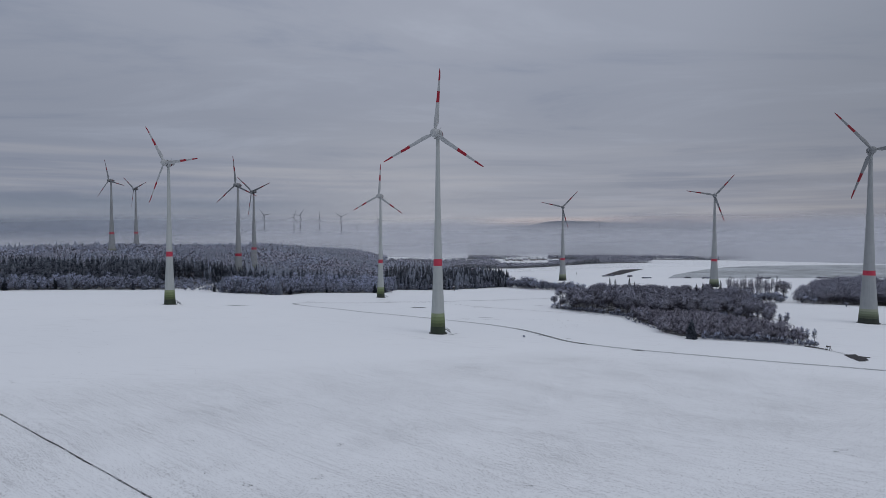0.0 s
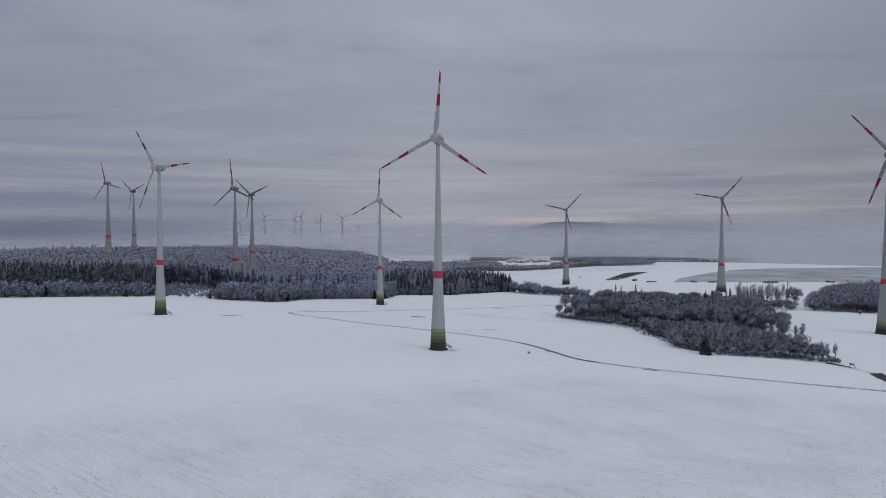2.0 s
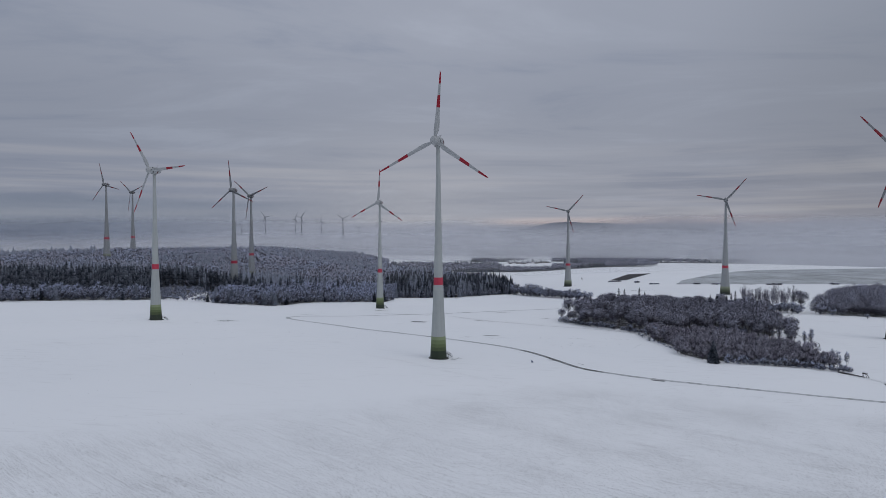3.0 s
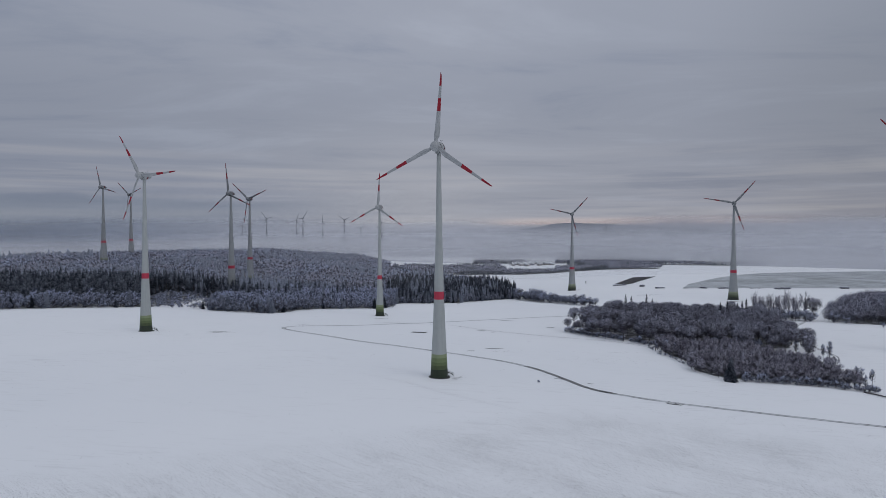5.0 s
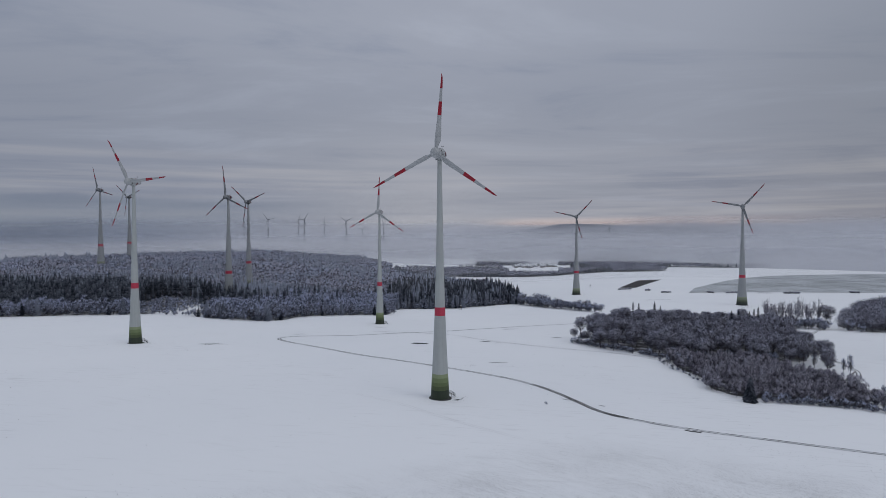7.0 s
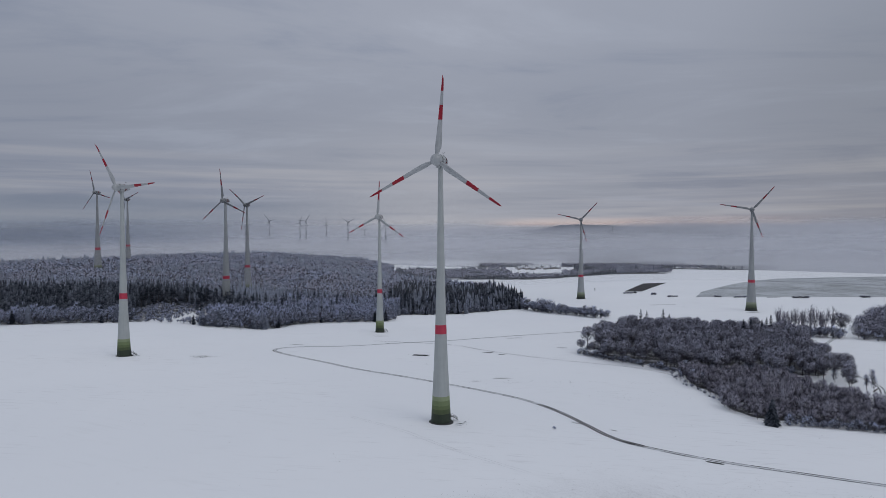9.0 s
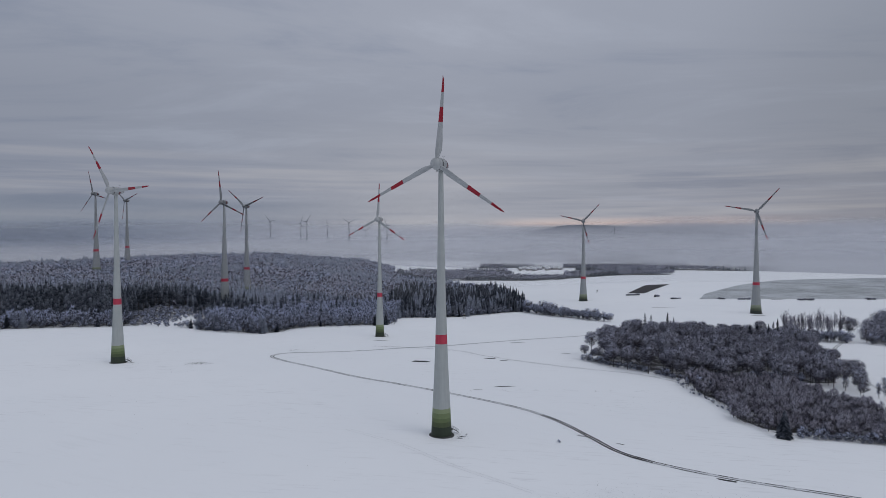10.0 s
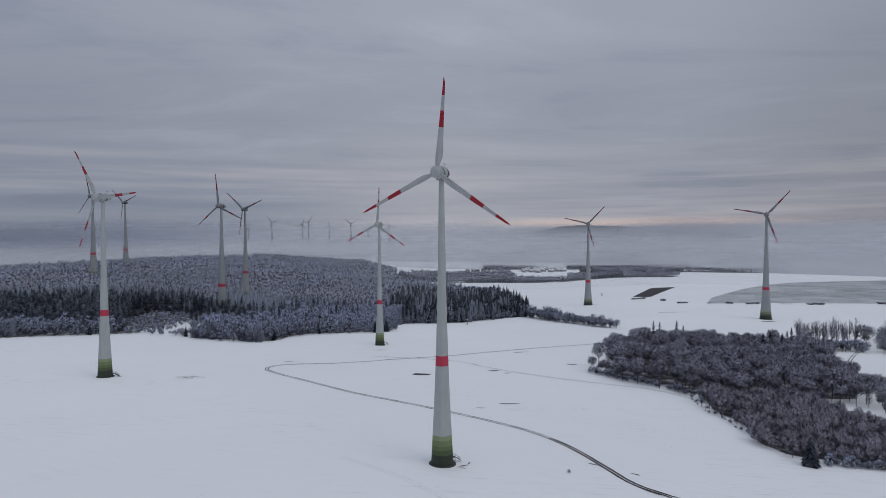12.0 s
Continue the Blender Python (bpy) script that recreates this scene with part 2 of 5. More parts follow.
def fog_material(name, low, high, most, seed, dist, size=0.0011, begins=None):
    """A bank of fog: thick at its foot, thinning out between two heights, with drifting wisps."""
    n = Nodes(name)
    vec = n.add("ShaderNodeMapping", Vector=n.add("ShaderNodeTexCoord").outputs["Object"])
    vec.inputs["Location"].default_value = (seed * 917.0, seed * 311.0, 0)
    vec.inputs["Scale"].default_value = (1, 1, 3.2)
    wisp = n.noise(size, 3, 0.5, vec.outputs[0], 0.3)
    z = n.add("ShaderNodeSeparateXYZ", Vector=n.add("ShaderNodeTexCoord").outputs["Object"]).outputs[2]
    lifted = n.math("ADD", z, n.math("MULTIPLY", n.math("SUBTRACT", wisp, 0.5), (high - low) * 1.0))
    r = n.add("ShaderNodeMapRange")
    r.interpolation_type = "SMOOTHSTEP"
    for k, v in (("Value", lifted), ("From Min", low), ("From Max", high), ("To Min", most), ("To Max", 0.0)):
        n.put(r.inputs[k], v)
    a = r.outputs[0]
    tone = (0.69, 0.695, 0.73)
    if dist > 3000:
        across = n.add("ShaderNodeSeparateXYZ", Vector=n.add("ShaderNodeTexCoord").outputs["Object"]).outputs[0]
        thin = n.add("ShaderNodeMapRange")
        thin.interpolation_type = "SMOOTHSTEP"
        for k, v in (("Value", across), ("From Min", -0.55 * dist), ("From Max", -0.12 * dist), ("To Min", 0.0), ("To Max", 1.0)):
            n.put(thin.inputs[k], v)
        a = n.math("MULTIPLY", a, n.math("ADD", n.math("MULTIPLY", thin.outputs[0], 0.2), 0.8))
        # the far fog's dimmer left side is shade put into its tone
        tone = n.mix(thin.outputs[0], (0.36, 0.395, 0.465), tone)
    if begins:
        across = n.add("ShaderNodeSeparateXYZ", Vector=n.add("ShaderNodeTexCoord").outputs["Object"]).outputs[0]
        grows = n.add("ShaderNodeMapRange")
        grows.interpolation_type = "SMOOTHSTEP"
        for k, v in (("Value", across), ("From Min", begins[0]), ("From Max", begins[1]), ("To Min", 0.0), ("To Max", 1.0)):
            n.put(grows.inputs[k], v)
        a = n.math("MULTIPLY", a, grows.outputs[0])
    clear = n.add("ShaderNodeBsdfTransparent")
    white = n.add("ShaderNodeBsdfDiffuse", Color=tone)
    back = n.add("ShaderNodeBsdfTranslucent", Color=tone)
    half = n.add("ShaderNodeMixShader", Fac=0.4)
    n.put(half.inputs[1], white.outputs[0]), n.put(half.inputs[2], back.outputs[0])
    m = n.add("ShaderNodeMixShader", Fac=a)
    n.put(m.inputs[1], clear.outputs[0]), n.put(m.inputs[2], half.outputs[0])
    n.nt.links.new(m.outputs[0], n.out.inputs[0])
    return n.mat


# the dark of these floors is litter plus the shade under the trees
FLOOR = soil_material("snow_flecked_forest_floor", 0.6)
SHADED_LITTER = soil_material("dark_leaf_litter", 0.45)
SNOW = snow_material()
CROP = stubble_field_material()
SOIL = soil_material("dark_soil", 0.05)
MARKS = plain_material("snow_filled_track", (0.50, 0.505, 0.52), (0.74, 0.75, 0.77), 0.8, scale=0.8)
SLUSH = plain_material("grey_slush", (0.58, 0.59, 0.61), (0.76, 0.77, 0.79), 0.6, scale=0.5)
MUD = soil_material("muddy_wheel_track", 0.55)
CONCRETE = concrete_material("pale_grey_tower", (0.35, 0.375, 0.372), (0.41, 0.435, 0.43))
RED = concrete_material("red_tower_ring", (0.42, 0.028, 0.062), (0.50, 0.045, 0.082))
GREENS = [concrete_material("green_ring_%s" % k, a, b) for k, a, b in (
    ("darkest", (0.020, 0.030, 0.018), (0.032, 0.046, 0.026)), ("dark", (0.055, 0.078, 0.030), (0.075, 0.100, 0.042)),
    ("middle", (0.095, 0.128, 0.050), (0.120, 0.155, 0.064)), ("light", (0.140, 0.185, 0.085), (0.17, 0.215, 0.10)),
    ("pale", (0.215, 0.265, 0.145), (0.25, 0.30, 0.17)))]
# the greens again, greyed: the haze before the broad towers is in the colour
GREENS_BROAD = [concrete_material("hazed_green_ring_%s" % k, a, b) for k, a, b in (
    ("darkest", (0.022, 0.028, 0.022), (0.034, 0.042, 0.032)), ("dark", (0.058, 0.072, 0.045), (0.078, 0.094, 0.058)),
    ("middle", (0.105, 0.128, 0.080), (0.130, 0.155, 0.098)), ("light", (0.165, 0.195, 0.130), (0.20, 0.23, 0.155)),
    ("pale", (0.25, 0.28, 0.205), (0.29, 0.32, 0.235)))]
BELT = shell_material("dark_red_belt", (0.10, 0.012, 0.018), (0.14, 0.018, 0.024))
SHELL_FAR = shell_material("hazed_grey_shell", (0.20, 0.21, 0.23), (0.26, 0.27, 0.29))
SHELL = shell_material("grey_glass_fibre", (0.33, 0.345, 0.352), (0.43, 0.445, 0.452))
SHELL_BROAD = shell_material("slate_grey_shell", (0.17, 0.18, 0.19), (0.25, 0.26, 0.27))
CONCRETE_BROAD = concrete_material("slate_grey_tower", (0.275, 0.292, 0.30), (0.325, 0.342, 0.35))
SHELL_RED_DARK = shell_material("dark_red_glass_fibre", (0.20, 0.010, 0.020), (0.27, 0.018, 0.030))
SHELL_RED = shell_material("red_glass_fibre", (0.27, 0.006, 0.020), (0.35, 0.012, 0.030))
DARK = plain_material("dark_rubber_seal", (0.03, 0.032, 0.035), (0.06, 0.06, 0.065))
PLINTH = plain_material("damp_dark_concrete", (0.035, 0.037, 0.036), (0.075, 0.078, 0.075), 0.85)
STEEL = plain_material("galvanised_steel", (0.20, 0.21, 0.22), (0.33, 0.34, 0.35), 0.45, 0.7)
WOOD = plain_material("weathered_wood", (0.06, 0.05, 0.045), (0.14, 0.12, 0.11), 0.85)
BARK = bark_material()
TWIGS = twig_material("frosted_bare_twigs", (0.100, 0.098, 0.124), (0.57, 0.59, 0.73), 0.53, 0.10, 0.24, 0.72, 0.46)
SAPLING = twig_material("frosted_birch_twigs", (0.200, 0.190, 0.238), (0.57, 0.57, 0.68), 0.62, 0.08, 0.34, 0.46, 0.46)
# paler frost; the blue of frost in foggy shade is mixed into its colour
HOAR = twig_material("shade_blue_hoar_twigs", (0.140, 0.155, 0.208), (0.60, 0.66, 0.85), 0.68, 0.10, 0.26, 0.62, 0.38)
# bare inner bark, with the shade inside the crown mixed into its colour
INNER = twig_material("inner_bark_and_shade", (0.090, 0.087, 0.102), (0.26, 0.26, 0.30), 0.50, 0.12)
NEEDLES = twig_material("frosted_spruce_needles", (0.070, 0.082, 0.108), (0.52, 0.57, 0.70), 0.58, 0.16)
NEEDLES_DARK = twig_material("dark_spruce_needles", (0.036, 0.044, 0.056), (0.42, 0.46, 0.56), 0.30, 0.26, 0.22, 0.34)
STALKS = plain_material("dry_brown_stalks", (0.06, 0.057, 0.056), (0.14, 0.132, 0.126), 0.9)
WALLS = plain_material("pale_render", (0.22, 0.21, 0.20), (0.42, 0.40, 0.38), 0.8, scale=0.2)
ROOF_SNOW = plain_material("snowy_roof", (0.70, 0.72, 0.75), (0.85, 0.86, 0.88), 0.8, scale=0.3)
GLASS_DARK = plain_material("dark_window_glass", (0.02, 0.022, 0.025), (0.04, 0.042, 0.045), 0.15)
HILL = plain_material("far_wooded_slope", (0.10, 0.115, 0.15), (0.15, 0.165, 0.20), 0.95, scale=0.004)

# ---------------------------------------------------------------- mesh helpers


def mesh_of(name, verts, tris, mat, smooth=False):
    """A mesh from arrays of corners and triangles (or quads)."""
    verts, tris = np.asarray(verts, np.float32), np.asarray(tris, np.int32)
    k = tris.shape[1]
    me = bpy.data.meshes.new(name)
    me.vertices.add(len(verts))
    me.vertices.foreach_set("co", verts.ravel())
    me.loops.add(tris.size)
    me.loops.foreach_set("vertex_index", tris.ravel())
    me.polygons.add(len(tris))
    me.polygons.foreach_set("loop_start", np.arange(0, tris.size, k, dtype=np.int32))
    if smooth:
        me.polygons.foreach_set("use_smooth", np.ones(len(tris), bool))
    me.materials.append(mat)
    me.update(calc_edges=True)
    return me


def mesh_of_bm(name, bm, mat, smooth=False):
    me = bpy.data.meshes.new(name)
    bm.normal_update()
    bm.to_mesh(me)
    bm.free()
    if smooth:
        me.polygons.foreach_set("use_smooth", np.ones(len(me.polygons), bool))
    me.materials.append(mat)
    return me


def part(name, data, parent, m=None, label=""):
    """One mesh object under a thing or under a part."""
    ob = new(name, data)
    ob.parent = parent
    if m is not None:
        ob.matrix_basis = m
    return tagged(ob, label)


def thing(name, m, label, category, group="", kind=""):
    ob = new(name)
    ob.empty_display_size = 0.5
    ob.matrix_basis = m
    return tagged(ob, label, category, group, kind)


def lathe(rows, seg=32, closed=True):
    """Corners and quads of a turned shape from (radius, height) rows."""
    a = np.linspace(0, 2 * np.pi, seg, endpoint=False)
    v = np.concatenate([np.stack([r * np.cos(a), r * np.sin(a), np.full(seg, z)], 1) for r, z in rows])
    f = []
    for i in range(len(rows) - 1):
        for j in range(seg):
            k = (j + 1) % seg
            f.append((i * seg + j, i * seg + k, (i + 1) * seg + k, (i + 1) * seg + j))
    return v, np.array(f)


def box_bm(bm, size, centre, turn=None):
    m = Matrix.Translation(centre) @ (turn or Matrix()) @ Matrix.Diagonal((*size, 1))
    bmesh.ops.create_cube(bm, size=1, matrix=m)


def tube(points, radii, seg=5):
    """A tapered tube through points: corners and triangles."""
    points = [Vector(p) for p in points]
    v, f = [], []
    for i, p in enumerate(points):
        d = (points[min(i + 1, len(points) - 1)] - points[max(i - 1, 0)]).normalized()
        s = d.orthogonal().normalized()
        t = d.cross(s)
        for j in range(seg):
            a = 2 * math.pi * j / seg
            v.append(p + float(radii[i]) * (math.cos(a) * s + math.sin(a) * t))
    for i in range(len(points) - 1):
        for j in range(seg):
            k = (j + 1) % seg
            a, b, c, d = i * seg + j, i * seg + k, (i + 1) * seg + k, (i + 1) * seg + j
            f += [(a, b, c), (a, c, d)]
    return np.array([tuple(q) for q in v]), np.array(f)


def joined(pieces):
    vs, fs, n = [], [], 0
    for v, f in pieces:
        vs.append(v), fs.append(f + n)
        n += len(v)
    return np.concatenate(vs), np.concatenate(fs)


# ---------------------------------------------------------------- the lie of the land
BASE, SPREAD = -25.0, 300.0
HILLS = np.array([15.8, 6.6, 7.3, 20.9, 14.0, 4.4, 4.5, 9.7, 5.5, 12.1, -4.7, -2.8, 0.1, 3.8, 1.2, -0.2, 14.5, 6.0, 6.0, -4.8, 3.7, 4.0, 2.5, -6.4, -3.1, 8.9, -8.6, 4.6, 9.0, 20.6, 10.3, -14.5, 3.4, -0.8, 2.7, 4.7, 13.3, 10.5, -8.9, 7.9, 3.4, -1.6, 3.9, 8.1, 2.8, -15.6, -3.5, 0.7, -0.7, 8.6, 11.0, 3.7, -8.2, 1.3, 3.2, 1.4, 10.0, 9.3, 2.1, -2.8, 0.4, -0.7, -0.4, 5.7, 4.6, 0.9, -1.5, -3.4, -4.1, -2.0]).reshape(10, 7)
HILL_X, HILL_Y = np.arange(-1000, 1001, 333.0), np.arange(-450, 2251, 300.0)


def land(x, y):
    """Height of the ground: broad swells on a plain."""
    x, y = np.asarray(x, float), np.asarray(y, float)
    gx = np.exp(-((x[..., None] - HILL_X) ** 2) / (2 * SPREAD ** 2))
    gy = np.exp(-((y[..., None] - HILL_Y) ** 2) / (2 * SPREAD ** 2))
    h = BASE + np.einsum("...i,ij,...j->...", gy, HILLS, gx)
    return h + 0.12 * np.sin(x / 17.0 + 1.3 * np.sin(y / 41.0)) * np.sin(y / 23.0 + 0.7)


def at_land(x, y, dz=0.0):
    return Vector((x, y, float(land(x, y)) + dz))


def spaced(fine0, fine1, step, far0, far1, grow=1.12):
    up, s = [fine1], step
    while up[-1] < far1:
        s *= grow
        up.append(min(up[-1] + s, far1))
    down, s = [fine0], step
    while down[-1] > far0:
        s *= grow
        down.append(max(down[-1] - s, far0))
    return np.concatenate([down[:0:-1], np.arange(fine0, fine1, step), up])


def build_ground():
    xs, ys = spaced(-420, 480, 6, -4900, 4900), spaced(-340, 700, 6, -4900, 4900)
    X, Y = np.meshgrid(xs, ys)
    Z = land(X, Y)
    v = np.stack([X.ravel(), Y.ravel(), Z.ravel()], 1)
    nx, ny = len(xs), len(ys)
    i = (np.arange(ny - 1)[:, None] * nx + np.arange(nx - 1)).ravel()
    f = np.stack([i, i + 1, i + nx + 1, i + nx], 1)
    ob = new("ground", mesh_of("ground", v, f, SNOW, True))
    return tagged(ob, "rolling farmland under a thin cover of snow", "ground", kind="structure")


build_ground()


def draped_polygon(name, corners, step, lift, mat, ragged=0.0, cells=2):
    """A field or patch that lies on the ground inside a polygon, with an uneven edge."""
    c = np.array(corners, float)
    x0, y0 = c.min(0) - step
    x1, y1 = c.max(0) + step
    xs, ys = np.arange(x0, x1 + step, step), np.arange(y0, y1 + step, step)
    X, Y = np.meshgrid(xs, ys)
    idx, v, f = {}, [], []

    def hit(x, y):
        if ragged:
            w = noise.noise_vector((x / (6 * ragged), y / (6 * ragged), 3.1)) * ragged
            x, y = x + w.x, y + w.y
        return inside(x, y, c)

    def corner(i, j):
        if (i, j) not in idx:
            x, y = X[j, i], Y[j, i]
            idx[i, j] = len(v)
            v.append((x, y, float(land(x, y)) + lift))
        return idx[i, j]

    met = [[hit(x, y) for x in xs] for y in ys]
    for j in range(len(ys) - 1):
        for i in range(len(xs) - 1):
            full = met[j][i], met[j][i + 1], met[j + 1][i + 1], met[j + 1][i]
            if all(full):
                f.append((corner(i, j), corner(i + 1, j), corner(i + 1, j + 1), corner(i, j + 1)))
            elif any(full):
                for a in range(cells):
                    for b in range(cells):
                        p, q, d = xs[i] + a * step / cells, ys[j] + b * step / cells, step / cells
                        if hit(p + d / 2, q + d / 2):
                            n = len(v)
                            v += [(u, w, float(land(u, w)) + lift) for u, w in ((p, q), (p + d, q), (p + d, q + d), (p, q + d))]
                            f.append((n, n + 1, n + 2, n + 3))
    return new(name, mesh_of(name, v, np.array(f), mat, True))


def inside(x, y, c):
    n, hit = len(c), False
    for i in range(n):
        (x0, y0), (x1, y1) = c[i - 1], c[i]
        if (y0 > y) != (y1 > y) and x < (x1 - x0) * (y - y0) / (y1 - y0) + x0:
            hit = not hit
    return hit


def smooth_line(pts, step=3.0):
    """A rounded line through points, at even steps."""
    p = [Vector((*q, 0)) for q in pts]
    p = [2 * p[0] - p[1]] + p + [2 * p[-1] - p[-2]]
    out = []
    for i in range(1, len(p) - 2):
        n = max(2, int((p[i + 1] - p[i]).length / step))
        for k in range(n):
            t = k / n
            a, b, c, d = p[i - 1], p[i], p[i + 1], p[i + 2]
            out.append(0.5 * (2 * b + (c - a) * t + (2 * a - 5 * b + 4 * c - d) * t * t + (3 * b - a - 3 * c + d) * t ** 3))
    out.append(p[-2])
    return out


def ribbon(line, offset, width, lift, wobble=0.0, seed=0):
    v, f = [], []
    for i, p in enumerate(line):
        d = (line[min(i + 1, len(line) - 1)] - line[max(i - 1, 0)]).normalized()
        s = Vector((d.y, -d.x, 0))
        o = offset + wobble * noise.noise((i * 0.13, seed, 0))
        w = width * (1 + 0.5 * noise.noise((i * 0.31, seed + 7, 0)))
        for k in (-0.5, 0.5):
            q = p + s * (o + k * w)
            v.append((q.x, q.y, float(land(q.x, q.y)) + lift))
        if i:
            n = 2 * i
            f.append((n - 2, n - 1, n + 1, n))
    return np.array(v), np.array(f)


def wheel_tracks(name, pts, label, width=0.55, gauge=1.9, lift=0.05, mat=None, slush=False):
    line = smooth_line(pts)
    ob = thing(name, Matrix(), label, "track", kind="structure")
    if slush:
        v, f = ribbon(line, 0, gauge + 1.1, lift - 0.02, 0.2, 9)
        part("slush", mesh_of("slush", v, f, SLUSH), ob, label="grey slush between the ruts")
    for k, o in enumerate((-gauge / 2, gauge / 2)):
        v, f = ribbon(line, o, width, lift, 0.25, 3 * k + len(pts))
        part("wheel_rut", mesh_of("wheel_rut", v, f, mat or MUD), ob)
    return ob


ROAD = [(290, -118), (198, -79), (148, -59), (105, -42), (80, -26), (70, -14), (64, 3), (57, 23), (48, 40), (34, 56), (6, 79), (-28, 102),
        (-52, 118), (-86, 148), (-113, 173), (-125, 188), (-124, 201), (-112, 211), (-80, 223), (-38, 249), (4, 273), (62, 314), (121, 345), (170, 372)]
road = wheel_tracks("road", ROAD, "farm road with two dark muddy wheel ruts through the snow", 0.72, 2.0, slush=True)
for k, o in enumerate((-0.75, 0.75)):
    v, f = ribbon(smooth_line(ROAD[4:9]), o, 0.95, 0.06, 0.35, 40 + k)
    part("thawed_rut", mesh_of("thawed_rut", v, f, SOIL), road, label="wide dark thawed rut in the bend")
wheel_tracks("field_track", [(-60, 262), (5, 246), (29, 221), (49, 201), (69, 186), (87, 175), (105, 166), (125, 156), (140, 142), (150, 124)],
             "faint wheel track in the snow along the grove", 0.35, 1.8)
wheel_tracks("forest_track", [(255, 88), (268, 112), (280, 160), (296, 211), (320, 248), (345, 285), (378, 325), (400, 352)],
             "dark narrow track along the edge of the grove", 0.8, 2.0)

# ---------------------------------------------------------------- wind turbines
TOWERS = {  # hub height, blade length, (height, radius) of the tower
    "slim": (113.0, 35.5, [(0, 4.35), (12, 3.72), (25, 3.05), (40, 2.47), (60, 1.88), (77, 1.52), (95, 1.22), (111.2, 1.02)]),
    "broad": (138.0, 41.0, [(0, 7.3), (12, 6.15), (25, 5.15), (40, 4.3), (56, 3.55), (73, 2.9), (100, 2.05), (136, 1.35)]),
}
GREEN_TOPS = (4.4, 6.3, 7.9, 10.0, 11.8)


def tower_radius(kind, z):
    hs, rs = zip(*TOWERS[kind][2])
    return float(np.interp(z, hs, rs))


def ring_mesh(kind, z0, z1, mat, joint):
    """One cast ring of the tower with chamfered rims and two upright joints."""
    seg = 40
    r0, r1 = tower_radius(kind, z0), tower_radius(kind, z1)
    if z0 > 42:
        v, f = lathe([(r0, z0), (r1, z1)], seg)
        return mesh_of("ring", v, f, mat, True)
    wall = lathe([(r0, z0 + 0.05), (r1, z1 - 0.05)], seg)
    for k in (joint, joint + seg // 2):
        for i, r in enumerate((r0, r1)):
            wall[0][i * seg + k % seg, :2] *= 1 - 0.05 / r
    v, f = joined([lathe([(r0 - 0.04, z0), (r0, z0 + 0.05)], seg), wall, lathe([(r1, z1 - 0.05), (r1 - 0.04, z1)], seg)])
    return mesh_of("ring", v, f, mat, True)


def tower_rings(kind):
    top = TOWERS[kind][2][-1][0]
    cuts = [0.0, *GREEN_TOPS]
    mats = list(GREENS if kind == "slim" else GREENS_BROAD)
    z = GREEN_TOPS[-1]
    while z < 38.4:
        z += (38.55 - GREEN_TOPS[-1]) / 7
        cuts.append(min(z, 38.55)), mats.append(CONCRETE if kind == "slim" else CONCRETE_BROAD)
    cuts.append(42.45), mats.append(RED)
    z = 42.45
    n = round((top - z) / (3.9 if kind == "slim" else 4.2))
    for k in range(n):
        cuts.append(z + (top - z) * (k + 1) / n), mats.append(CONCRETE if kind == "slim" else CONCRETE_BROAD)
    return [ring_mesh(kind, a, b, m, 30 + (-3 if i % 2 else 2)) for i, (a, b, m) in enumerate(zip(cuts, cuts[1:], mats))]


def blade_section(s, length):
    """Chord, thickness, twist, lead offset and flap at a share s of the blade's length."""
    chord = np.interp(s, [0.05, 0.09, 0.15, 0.22, 0.35, 0.6, 0.85, 0.95, 0.985, 1.0], [1.35, 1.75, 2.7, 2.75, 2.25, 1.62, 1.10, 0.80, 0.45, 0.10])
    thick = np.interp(s, [0.05, 0.10, 0.2, 0.4, 0.8, 1.0], [1.30, 1.05, 0.66, 0.40, 0.18, 0.03])
    twist = np.interp(s, [0.05, 0.2, 0.5, 1.0], [26, 20, 9, 2])
    lead = np.interp(s, [0.05, 0.15, 0.3, 1.0], [0.5, 0.36, 0.32, 0.30])
    flap = np.interp(s, [0.0, 0.9, 0.97, 1.0], [0, 0.0, 0.15, 0.5])
    k = length / 35.5
    return chord * k, thick * k, twist, lead, flap * k


def blade_mesh(length, s0, s1, mat, cap):
    """A stretch of blade along +z, in the plane x z, thick along y."""
    n = max(4, int((s1 - s0) * 40))
    ring, rows = 14, []
    for i in range(n + 1):
        s = s0 + (s1 - s0) * i / n
        c, t, tw, lead, flap = blade_section(s, length)
        a = np.linspace(0, 2 * np.pi, ring, endpoint=False)
        px = c * (0.5 * np.cos(a) + 0.5 - lead)
        py = 0.5 * t * np.sin(a) * (1.0 - 0.45 * np.cos(a) * min(1.0, max(0.0, (s - 0.08) * 8)))
        ca, sa = math.cos(radians(tw)), math.sin(radians(tw))
        rows.append(np.stack([px * ca - py * sa, px * sa + py * ca - flap, np.full(ring, s * length)], 1))
    v = np.concatenate(rows)
    f = [(i * ring + j, i * ring + (j + 1) % ring, (i + 1) * ring + (j + 1) % ring, (i + 1) * ring + j) for i in range(n) for j in range(ring)]
    if cap:
        v = np.concatenate([v, rows[-1].mean(0, keepdims=True)])
        m = len(v) - 1
        f += [(n * ring + j, n * ring + (j + 1) % ring, m, m) for j in range(ring)]
        f = [q if q[2] != q[3] else q for q in f]
        tri = []
        for q in f:
            tri += [q[:3]] if q[2] == q[3] else [q[:3], (q[0], q[2], q[3])]
        f = tri
    return mesh_of("blade", v, np.array(f), mat, True)


